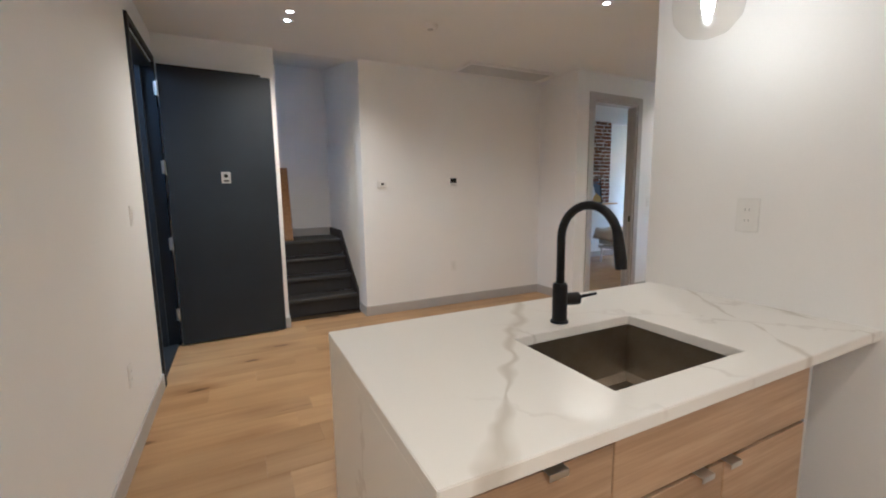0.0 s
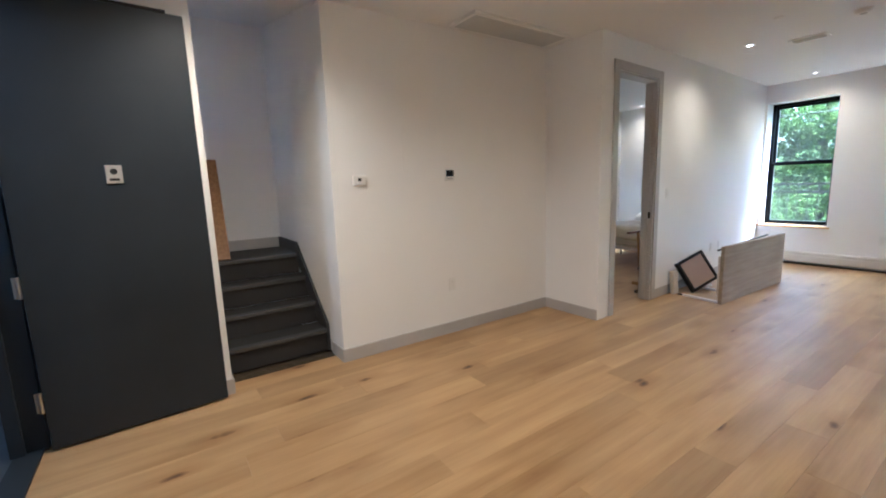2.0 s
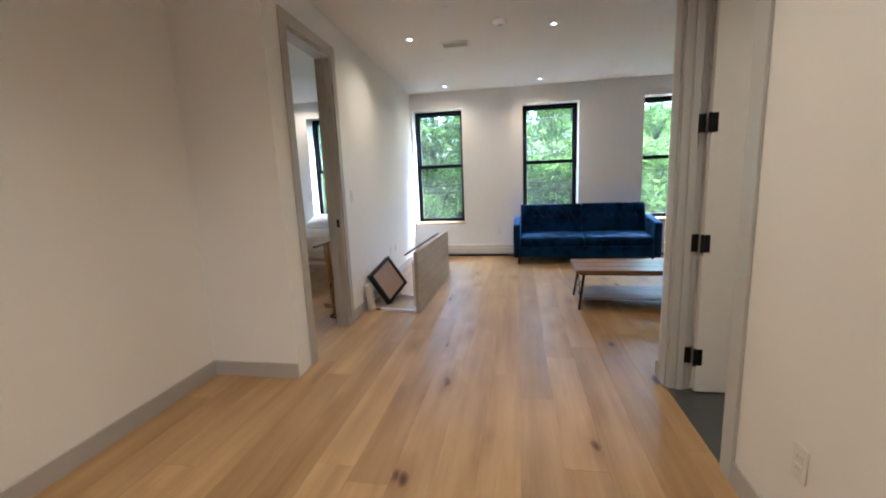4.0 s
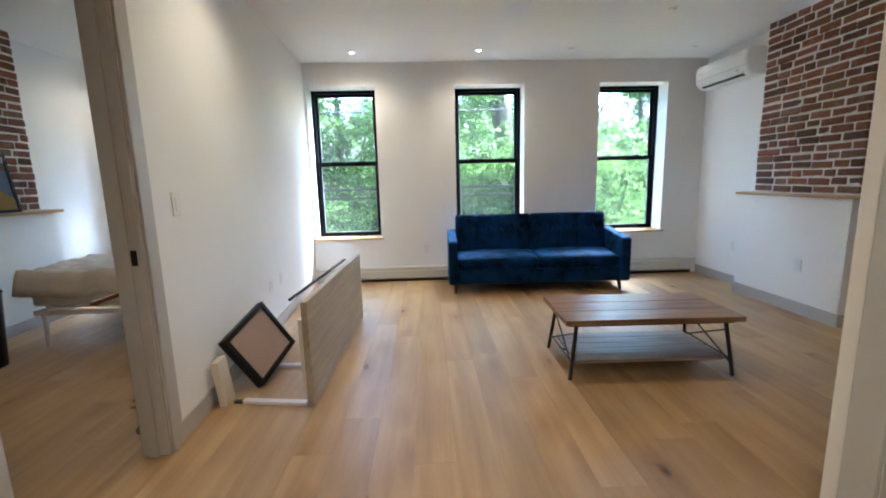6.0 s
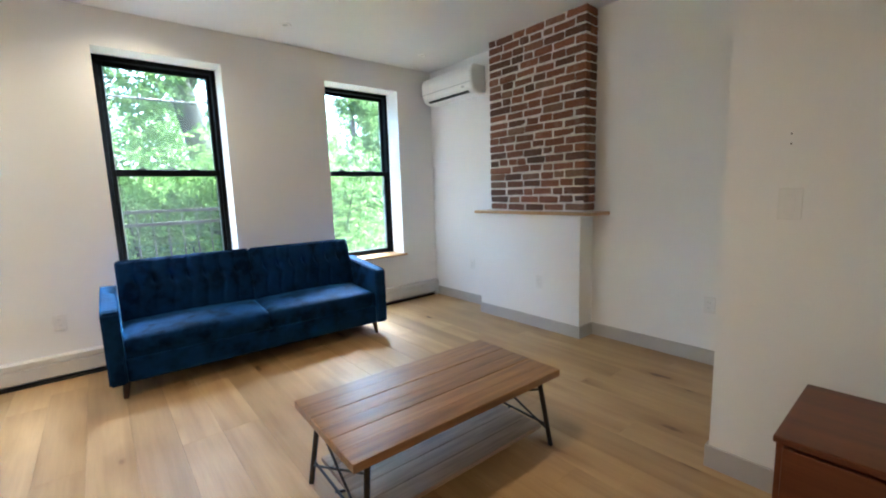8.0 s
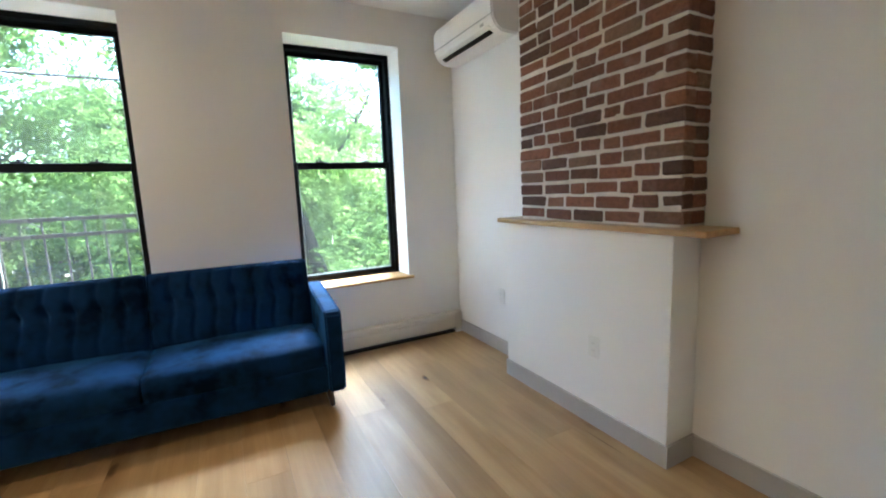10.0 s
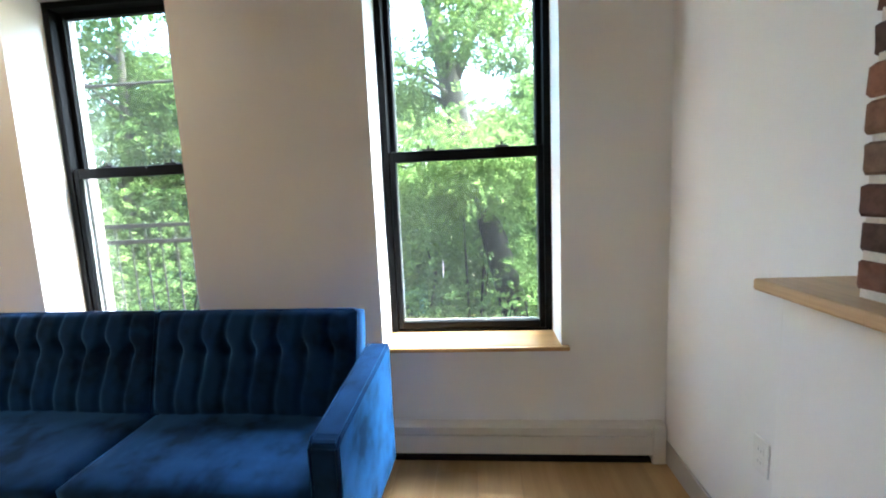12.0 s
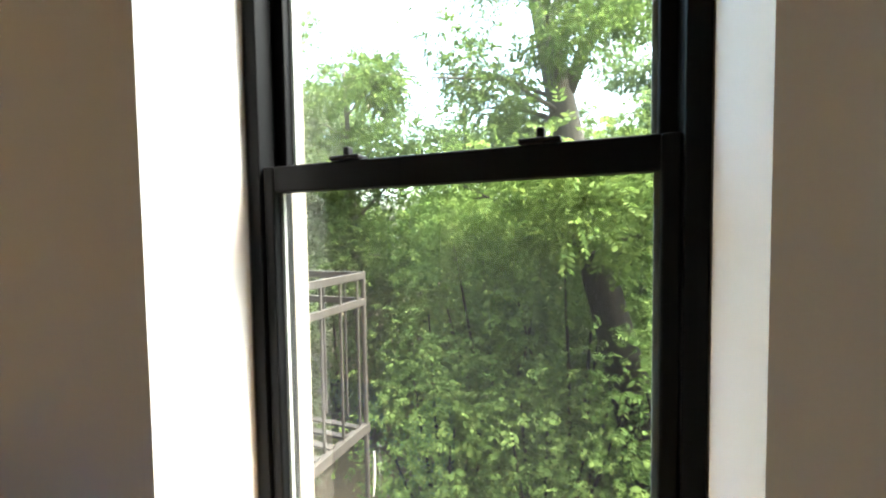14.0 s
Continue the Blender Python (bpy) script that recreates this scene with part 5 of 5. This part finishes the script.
for i in range(gx + 1):
    for j in range(gy + 1):
        x, y = -0.36 + 0.85 * i / gx, -0.78 + 1.5 * j / gy
        drop = max(0.0, -0.30 - x) * 2.2
        z = 0.028 + 0.035 * noise.noise((x * 5, y * 4, 0.3)) + 0.015 * noise.noise((x * 13, y * 11, 2.0)) - drop * 1.3
        gv[i, j] = bm.verts.new((x, y, max(z, -0.26)))
for i in range(gx):
    for j in range(gy):
        bm.faces.new((gv[i, j], gv[i + 1, j], gv[i + 1, j + 1], gv[i, j + 1]))
qo = part("cloth", bm, M_BLANKET, quilt, smooth=True)
so = qo.modifiers.new("thickness", 'SOLIDIFY')
so.thickness, so.offset = 0.025, 1
pil = thing("pillow", (8.05, 5.66, 0.66), "plump white cotton pillow at the bed head", "pillow", "pillows")
cushion(0.65, 0.15, 0.42, "filling", pil, Matrix.Rotation(radians(90), 4, 'Z') @ Matrix.Rotation(radians(72), 4, 'X'), M_SHEET, puff=0.08)
copy_thing(pil, pose(8.05, 4.93, 0.66))
binn = thing("waste_bin", (6.09, 6.03, 0), "tall black plastic waste bin on the floor", "waste bin")
part("shell", lathe([(0.0, 0.004), (0.10, 0.0), (0.105, 0.01), (0.138, 0.54), (0.146, 0.55), (0.140, 0.556), (0.132, 0.54), (0.10, 0.02), (0.0, 0.02)], 36), M_BLACK, binn, smooth=True)
art = thing("framed_artwork", (6.81, 6.50, 1.087), "black framed geometric print in grey and ochre leaning on the mantel", "picture")
am = pose(0, -0.035, 0, -8, 0, 0)
bm = bmesh.new()
for lo2, hi2 in (((-0.21, -0.012, 0.0), (-0.185, 0.012, 0.52)), ((0.185, -0.012, 0.0), (0.21, 0.012, 0.52)), ((-0.185, -0.012, 0.0), (0.185, 0.012, 0.025)), ((-0.185, -0.012, 0.495), (0.185, 0.012, 0.52))):
    add_box(bm, lo2, hi2, am, 0.002)
part("moulding", bm, M_BLACK, art)
part("print_ground", box((-0.185, 0.0, 0.025), (0.185, 0.006, 0.495), 0, am), M_ARTDARK, art, "slate coloured print ground")


def tri(corners, y):
    bm = bmesh.new()
    bm.faces.new([bm.verts.new(am @ Vector((x, y, z))) for x, z in corners])
    bmesh.ops.solidify(bm, geom=bm.faces[:], thickness=0.001)
    return bm


part("print_peak", tri(((-0.184, 0.026), (0.10, 0.026), (-0.02, 0.42), (-0.184, 0.30)), -0.0014), M_ARTGREY, art, "pale grey angular shape")
part("print_hill", tri(((-0.10, 0.026), (0.184, 0.026), (0.184, 0.12), (0.06, 0.21)), -0.0030), M_ARTGOLD, art, "ochre triangle")
st = thing("folding_stand", (5.35, 4.38, 0), "folded honey timber stand with a dark top bar", "stand")
part("top_bar", box((-0.25, 0.02, 0.715), (0.10, 0.05, 0.735), 0.003, pose(0, 0, 0, 0, 0, -2)), M_CHERRY, st, "dark brown top bar")
for yy in (-0.05, 0.03):
    part("leg", tube([(0.02, yy, 0.714), (-0.03, yy - 0.03, 0.0)], 0.014, 10), M_BAMBOO, st)
    part("leg", tube([(-0.02, yy + 0.02, 0.714), (0.05, yy + 0.01, 0.0)], 0.014, 10), M_BAMBOO, st)
part("foot_rail", tube([(-0.028, -0.05, 0.06), (-0.028, 0.10, 0.06)], 0.010, 8), M_BAMBOO, st)
part("foot_rail", tube([(0.046, -0.03, 0.06), (0.046, 0.14, 0.06)], 0.010, 8), M_BAMBOO, st)
part("crossbar", tube([(-0.08, 0.0, 0.27), (0.05, 0.02, 0.36)], 0.006, 8), M_BLACK, st)
cb = thing("cable", (5.20, 4.29, 0), "thin black cable coiled on the floor", "cable")
part("wire", tube([(0.07 * math.cos(k * 0.5) * (1 - k * 0.012), 0.08 * math.sin(k * 0.5) * (1 - k * 0.01), 0.006 + 0.0008 * (k % 5)) for k in range(40)], 0.0035, 6), M_BLACK, cb)


# ---- outside: fire escape, ground, trees ----
fe = thing("fire_escape", (XW + 0.55, 0, 0), "rusty black iron fire escape on the facade", "fire escape")
FY0, FY1, FZ = 1.08, 4.9, 0.37
for k in range(8):
    part("grate_bar", box((0.02 + k * 0.11, FY0, FZ), (0.06 + k * 0.11, FY1, FZ + 0.012), 0.001), M_RUST, fe)
for yy in (FY0, 2.6, 3.9, FY1):
    part("bearer", box((0.0, yy - 0.02, FZ - 0.05), (0.90, yy + 0.02, FZ - 0.001), 0.002), M_RUST, fe)
for z in (FZ + 0.80, FZ + 0.66):
    part("rail", box((0.88, FY0, z - 0.018), (0.905, FY1, z + 0.018), 0.002), M_RUST, fe)
    part("rail", box((0.0, FY0 - 0.012, z - 0.018), (0.879, FY0 + 0.013, z + 0.018), 0.002), M_RUST, fe)
y = FY0 + 0.12
while y < FY1:
    part("baluster", tube([(0.892, y, FZ + 0.012), (0.892, y, FZ + 0.80)], 0.008, 6), M_RUST, fe)
    y += 0.14
for k in range(6):
    part("baluster", tube([(0.08 + k * 0.15, FY0, FZ + 0.012), (0.08 + k * 0.15, FY0, FZ + 0.80)], 0.008, 6), M_RUST, fe)
part("post", tube([(0.89, FY0, FZ - 0.9), (0.89, FY0, FZ + 0.82)], 0.014, 8), M_RUST, fe)
part("upper_rail", tube([(0.89, 1.5, 2.36), (0.89, FY1, 2.36)], 0.012, 8), M_RUST, fe)
for yy in (FY1 - 0.02,):
    part("upper_post", tube([(0.892, yy, FZ + 0.8), (0.892, yy, 2.36)], 0.012, 8), M_RUST, fe)

GZ = -3.6
bm = bmesh.new()
n = 40
gverts = {}
for i in range(n + 1):
    for j in range(n + 1):
        u, vv = i / n * 2 - 1, j / n * 2 - 1
        x, y = 60 + 900 * u * abs(u), 900 * vv * abs(vv)
        z = GZ + (0.12 * noise.noise((x * 0.3, y * 0.3, 0)) if x > 12 else 0)
        gverts[i, j] = bm.verts.new((x, y, z))
for i in range(n):
    for j in range(n):
        bm.faces.new((gverts[i, j], gverts[i + 1, j], gverts[i + 1, j + 1], gverts[i, j + 1]))
tagged(part("ground", bm, M_SOIL, smooth=True), "brown leaf-littered ground behind the house", "ground", kind="structure")

def leaf_cloud(name, centres, radii, count, leaf, parent, material, rng, frond=9, droop=0.35, shell=0.55):
    """Compound leaves: each frond is a stalk line with pairs of pointed leaflets, scattered through clumps."""
    centres, radii = np.array(centres), np.array(radii)
    pick = rng.integers(0, len(centres), count)
    d = rng.normal(size=(count, 3))
    d /= np.linalg.norm(d, axis=1)[:, None]
    rad = shell + (1 - shell) * rng.random(count) ** 0.6
    lump = 1 + 0.35 * np.sin(d[:, 0] * 5 + pick) * np.cos(d[:, 1] * 4 + d[:, 2] * 6)
    org = centres[pick] + d * (radii[pick] * rad[:, None] * lump[:, None])
    out = d * 0.7 + rng.normal(size=(count, 3)) * 0.5
    out[:, 2] -= droop
    out /= np.linalg.norm(out, axis=1)[:, None]
    side = np.cross(out, np.array([0, 0, 1.0]) + rng.normal(size=(count, 3)) * 0.3)
    side /= np.linalg.norm(side, axis=1)[:, None] + 1e-6
    up = np.cross(side, out)
    size = leaf * (0.6 + 0.8 * rng.random(count))
    k = np.arange(frond)
    along = (k // 2 + 1) * 0.55
    sgn = np.where(k % 2 == 0, 1.0, -1.0)
    if frond % 2:
        sgn[-1] = 0.0
    base = org[:, None, :] + out[:, None, :] * (size[:, None] * along)[:, :, None] - np.array([0, 0, 1.0]) * (size[:, None] * along ** 2 * 0.06)[:, :, None]
    way = out[:, None, :] * 0.55 + side[:, None, :] * sgn[None, :, None] * 0.85
    way[:, :, 2] -= 0.12
    cross = out[:, None, :] * -sgn[None, :, None] * 0.85 + side[:, None, :] * 0.55
    ln = size[:, None, None] * (0.85 + 0.4 * rng.random((count, frond, 1)))
    tilt = up[:, None, :] * rng.normal(size=(count, frond, 1)) * 0.25
    v0 = base
    v1 = base + (way * 0.45 + cross * 0.19 + tilt) * ln
    v2 = base + way * ln
    v3 = base + (way * 0.45 - cross * 0.19 - tilt * 0.4) * ln
    verts = np.stack([v0, v1, v2, v3], axis=2).reshape(-1, 3)
    nf = count * frond
    me = bpy.data.meshes.new(name)
    me.vertices.add(len(verts))
    me.vertices.foreach_set("co", verts.astype(np.float32).ravel())
    me.loops.add(nf * 4)
    me.loops.foreach_set("vertex_index", np.arange(nf * 4, dtype=np.int32))
    me.polygons.add(nf)
    me.polygons.foreach_set("loop_start", np.arange(nf, dtype=np.int32) * 4)
    me.update(calc_edges=True)
    me.materials.append(material)
    ob = new(name, me)
    ob.parent = parent
    return ob


def tree(at, high, lean, seed, label, bark, leaves, crown_from=0.3, spread=2.6, count=2600, leaf=0.16, limbs=9, girth=0.2, fork=None):
    rng = np.random.default_rng(seed)
    t = thing("tree", at, label, "tree", "garden trees")
    bm = bmesh.new()
    n = 10
    spine = []
    for k in range(n + 1):
        f = k / n
        spine.append(Vector((lean[0] * f + 0.12 * math.sin(f * 5 + seed), lean[1] * f + 0.12 * math.cos(f * 4 + seed * 2), high * f)))
    add_tube(bm, spine, [girth * (1 - 0.78 * k / n) * (1.25 if k == 0 else 1) for k in range(n + 1)], 12)
    cs, rs = [], []
    for k in range(limbs):
        f = crown_from + (0.97 - crown_from) * (k + 0.5) / limbs
        p0 = spine[0].lerp(spine[-1], f)
        i = min(n - 1, int(f * n))
        p0 = spine[i].lerp(spine[i + 1], f * n - i)
        az = k * 2.4 + seed + rng.uniform(-0.4, 0.4)
        ln = spread * (0.55 + 0.6 * rng.random()) * (1.1 - 0.55 * f)
        rise = ln * (0.15 + 0.5 * rng.random())
        end = p0 + Vector((math.cos(az) * ln, math.sin(az) * ln, rise))
        mid = p0.lerp(end, 0.5) + Vector((0, 0, 0.18 * ln))
        g = girth * (1 - 0.75 * f) * 0.5
        add_tube(bm, [p0, mid, end], [g, g * 0.6, g * 0.2], 7, False)
        for s in range(4):
            q0 = p0.lerp(end, 0.35 + 0.2 * s) if s < 3 else end
            tip = q0 + Vector((rng.uniform(-1, 1), rng.uniform(-1, 1), rng.uniform(-0.3, 0.7))) * (0.38 * ln)
            add_tube(bm, [q0, q0.lerp(tip, 0.5) + Vector((0, 0, 0.05)), tip], [g * 0.28, g * 0.2, g * 0.08], 5, False)
            cs.append(tip)
            r = (0.34 + 0.25 * rng.random()) * ln * 0.8
            rs.append((r * 1.15, r * 1.15, r * 0.62))
    if fork:
        for tip in fork:
            tip = Vector(tip)
            b0 = spine[6]
            add_tube(bm, [b0, b0.lerp(tip, 0.5) + Vector((0, 0, -0.1)), tip], [girth * 0.5, girth * 0.38, girth * 0.2], 9, False)
    part("trunk", bm, bark, t, smooth=True)
    leaf_cloud("crown", cs, rs, count, leaf, t, leaves, rng)
    return t


def shrub(at, size, seed, count, leaf, label="dense green shrub in the garden"):
    rng = np.random.default_rng(seed)
    t = thing("shrub", at, label, "shrub", "garden shrubs")
    bm = bmesh.new()
    cs, rs = [], []
    for k in range(11):
        az, rr = k * 2.4 + seed, math.sqrt((k + 0.5) / 11)
        tip = Vector((math.cos(az) * rr * size[0], math.sin(az) * rr * size[0], size[1] * (0.35 + 0.65 * rng.random())))
        add_tube(bm, [(0.1 * math.cos(az), 0.1 * math.sin(az), 0), tip * 0.5 + Vector((0, 0, 0.2)), tip], [0.05, 0.03, 0.012], 6, False)
        cs.append(tip)
        rs.append((size[0] * 0.55, size[0] * 0.55, size[1] * 0.3))
    for k in range(6):
        az = k * 1.05 + seed
        cs.append(Vector((math.cos(az) * size[0] * 0.8, math.sin(az) * size[0] * 0.8, size[1] * 0.25)))
        rs.append((size[0] * 0.5, size[0] * 0.5, size[1] * 0.28))
    part("stems", bm, M_BARKD, t)
    leaf_cloud("foliage", cs, rs, count, leaf, t, M_LEAF2, rng, frond=7, shell=0.35)
    return t


# the dark forked trunk close behind the house
rng = np.random.default_rng(3)
near = thing("tree", (13.0, -1.25, GZ), "dark forked tree with bright green compound leaves", "tree", "garden trees")
bm = bmesh.new()
add_tube(bm, [(0, 0, 0), (0.0, 0.45, 1.6), (0, 0.80, 3.0), (0, 1.04, 3.95), (0.0, 1.20, 4.55), (-0.02, 1.25, 4.72)], [0.34, 0.27, 0.23, 0.20, 0.19, 0.15], 14)
add_tube(bm, [(0, 1.20, 4.5), (0.05, 1.42, 4.85), (0.2, 1.7, 5.0), (0.25, 2.2, 5.25), (0.3, 2.9, 5.6)], [0.12, 0.075, 0.045, 0.026, 0.010], 10)
add_tube(bm, [(0, 1.16, 4.4), (0.05, 0.95, 4.8), (0.15, 0.62, 5.2), (0.3, 0.1, 5.9), (0.5, -0.5, 6.9)], [0.15, 0.11, 0.08, 0.05, 0.025], 10)
cs, rs = [], []
for k in range(16):
    p0 = Vector((0.2, 1.7, 5.0)).lerp(Vector((0.3, 2.9, 5.6)), rng.random()) if k % 2 else Vector((0.15, 0.62, 5.2)).lerp(Vector((0.5, -0.5, 6.9)), rng.random() * 0.8)
    tip = p0 + Vector((rng.uniform(-0.3, 0.9), rng.uniform(-0.8, 0.8), rng.uniform(-0.35, 0.35)))
    add_tube(bm, [p0, p0.lerp(tip, 0.5) + Vector((0, 0, 0.08)), tip], [0.016, 0.012, 0.004], 6, False)
    if k % 8:
        cs.append(tip)
        rs.append((0.42, 0.46, 0.22))
for k in range(7):
    cs.append(Vector((rng.uniform(-0.35, 0.3), 1.15 + rng.uniform(-0.45, 0.6), 4.85 + rng.uniform(-0.12, 0.3))))
    rs.append((0.28, 0.30, 0.15))
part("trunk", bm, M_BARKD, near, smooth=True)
for k in range(12):
    cs.append(Vector((rng.uniform(-0.9, -0.35), 1.2 + rng.uniform(-1.0, 1.4), 4.9 + rng.uniform(0.0, 0.9))))
    rs.append((0.40, 0.45, 0.20))
leaf_cloud("crown", cs, rs, 2000, 0.062, near, M_LEAF, rng, frond=11, droop=0.5)

# the tall pale trunk that leans across the sky
rng = np.random.default_rng(8)
tall = thing("tree", (16.0, -0.9, GZ), "tall pale-barked leaning tree with airy leaves", "tree", "garden trees")
bm = bmesh.new()
SP = [Vector(q2) for q2 in ((0, 0, 0), (0, 0.5, 2.5), (0, 1.0, 4.6), (0, 1.32, 6.35), (0.05, 1.6, 7.7), (0.1, 1.9, 9.15), (0.2, 2.5, 11.5), (0.3, 3.2, 14.0))]
add_tube(bm, SP, [0.36, 0.32, 0.29, 0.27, 0.25, 0.20, 0.14, 0.05], 14)
add_tube(bm, [(0.02, 1.5, 7.3), (0.1, 1.1, 8.3), (0.2, 0.2, 9.6), (0.3, -0.9, 11.0)], [0.16, 0.13, 0.10, 0.05], 10)
cs, rs = [], []
for k in range(26):
    i = 2 + k % 5
    p0 = SP[i].lerp(SP[i + 1], rng.random())
    az = k * 2.4 + 0.6
    ln = rng.uniform(1.3, 3.2)
    tip = p0 + Vector((math.cos(az) * ln, math.sin(az) * ln, rng.uniform(-0.2, 0.9)))
    mid = p0.lerp(tip, 0.5) + Vector((rng.uniform(-0.15, 0.15), rng.uniform(-0.15, 0.15), 0.25))
    add_tube(bm, [p0, mid, tip], [0.05, 0.032, 0.01], 7, False)
    for s in range(5):
        q0 = mid.lerp(tip, s / 4)
        t2 = q0 + Vector((rng.uniform(-0.7, 0.7), rng.uniform(-0.7, 0.7), rng.uniform(-0.4, 0.5)))
        add_tube(bm, [q0, q0.lerp(t2, 0.5) + Vector((0, 0, 0.05)), t2], [0.014, 0.010, 0.004], 5, False)
        if math.sin(az) < 0.35 or s > 2 or k % 3 == 0:
            cs.append(t2)
            rs.append((0.52, 0.52, 0.30))
part("trunk", bm, M_BARK, tall, smooth=True)
leaf_cloud("crown", cs, rs, 6500, 0.075, tall, M_LEAF, rng, frond=11, droop=0.5)

tree((16.6, 5.2, GZ), 8.6, (-0.4, 0.3), 12, "leafy locust tree behind the house", M_BARK, M_LEAF, 0.3, 2.6, 5200, 0.085, 12, 0.16)
tree((16.8, 9.4, GZ), 9.0, (0.3, -0.4), 17, "broad green tree with light leaves", M_BARKD, M_LEAF, 0.25, 2.8, 5200, 0.085, 12, 0.16)
tree((16.5, -4.6, GZ), 9.4, (0.2, 0.6), 21, "leafy locust tree with a thin trunk", M_BARK, M_LEAF, 0.3, 2.6, 5000, 0.085, 12, 0.16)
tree((15.6, 8.3, GZ), 11.5, (-0.3, -0.5), 41, "tall locust tree with light airy leaves", M_BARK, M_LEAF, 0.35, 2.7, 5200, 0.085, 13, 0.17)
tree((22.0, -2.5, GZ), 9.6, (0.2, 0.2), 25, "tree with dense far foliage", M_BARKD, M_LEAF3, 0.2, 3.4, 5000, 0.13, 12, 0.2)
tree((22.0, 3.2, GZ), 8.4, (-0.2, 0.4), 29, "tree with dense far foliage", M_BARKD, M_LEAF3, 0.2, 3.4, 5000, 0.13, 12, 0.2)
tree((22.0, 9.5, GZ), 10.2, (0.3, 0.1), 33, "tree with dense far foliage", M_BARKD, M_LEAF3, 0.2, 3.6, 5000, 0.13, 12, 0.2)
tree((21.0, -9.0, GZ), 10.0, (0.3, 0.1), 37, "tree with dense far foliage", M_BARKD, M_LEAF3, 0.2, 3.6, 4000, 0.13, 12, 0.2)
for k, (x, y, r, h, n) in enumerate(((12.7, 0.55, 0.95, 3.1, 2200), (13.0, -2.3, 1.3, 3.5, 2600), (12.3, -1.15, 0.95, 3.4, 3200), (14.6, 0.3, 1.3, 5.0, 2200), (14.4, -1.6, 1.2, 5.2, 2200), (15.0, 1.6, 1.4, 5.4, 2200), (20.0, 0.0, 2.4, 5.4, 4200), (20.3, 4.6, 2.4, 5.4, 4200), (17.6, 1.2, 1.9, 5.2, 4600), (17.8, 4.0, 1.9, 5.4, 4600), (18.6, 2.4, 2.0, 6.2, 4600), (17.2, -2.0, 1.9, 5.2, 4600), (13.8, 6.4, 1.5, 3.9, 3600), (15.0, 8.6, 1.8, 4.6, 4200), (17.6, 6.8, 2.0, 5.6, 4400), (13.6, -4.8, 1.5, 3.6, 2600), (18.8, 11.0, 2.3, 6.0, 3600), (12.9, 1.8, 0.9, 4.0, 2200))):
    shrub((x, y, GZ), (r, h), 50 + k, n, 0.06 if x < 14 else 0.1 if x < 16 else 0.085)
rng = np.random.default_rng(77)
cs = [(30 + 14 * rng.random(), -40 + 2.2 * k + rng.uniform(-1, 1), GZ + rng.uniform(1.0, 5.5)) for k in range(42)]
far = thing("far_woods", (0, 0, 0), "distant line of pale green trees", "woods", kind="stuff")
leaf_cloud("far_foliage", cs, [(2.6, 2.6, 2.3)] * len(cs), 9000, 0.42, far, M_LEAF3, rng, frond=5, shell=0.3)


# ---- floor planks ----
PLANKS = {}


def plank_mesh(length, wide):
    key = (round(length, 2), round(wide, 3))
    if key not in PLANKS:
        bm = bmesh.new()
        l2, w2, c = key[0] / 2 - 0.0002, key[1] / 2 - 0.0002, 0.0008
        lowr = [bm.verts.new((sx * l2, sy * w2, -0.0008)) for sx, sy in ((-1, -1), (1, -1), (1, 1), (-1, 1))]
        top = [bm.verts.new((sx * (l2 - c), sy * (w2 - c), 0.0)) for sx, sy in ((-1, -1), (1, -1), (1, 1), (-1, 1))]
        bot = [bm.verts.new((v2.co.x, v2.co.y, -0.016)) for v2 in lowr]
        bm.faces.new(top)
        for k in range(4):
            bm.faces.new((lowr[k], lowr[(k + 1) % 4], top[(k + 1) % 4], top[k]))
            bm.faces.new((bot[k], bot[(k + 1) % 4], lowr[(k + 1) % 4], lowr[k]))
        me = bpy.data.meshes.new("plank")
        bm.to_mesh(me)
        bm.free()
        me.materials.append(M_OAK)
        PLANKS[key] = me
    return PLANKS[key]


prng = random.Random(4)
PW = 0.195
y = -1.80
while y < 6.68:
    yc = y + PW / 2
    if y + PW < -0.724:
        spans = [(-0.19, 2.12)]
    elif y + PW < 0.476:
        spans = [(-0.19, 2.12), (4.90, XW)]
    elif yc < 1.61:
        spans = [(-0.19, 2.12), (4.03, XW)]
    elif yc < 4.74:
        spans = [(-0.19, XW)]
    elif yc < 4.86:
        spans = [(0.77, 1.58), (4.03, XW)]
    else:
        spans = [(4.03, XW)]
    for x0, x1 in spans:
        x = x0 - round(prng.uniform(0.0, 1.4), 1)
        while x < x1:
            ln = prng.choice((1.2, 1.5, 1.8, 2.1, 2.2))
            s, e2 = max(x, x0), min(x + ln, x1)
            if e2 - s > 0.05:
                ob = new("plank", plank_mesh(e2 - s, PW))
                ob.parent = floor
                ob.location = ((s + e2) / 2, yc, 0)
            x += ln
    y += PW
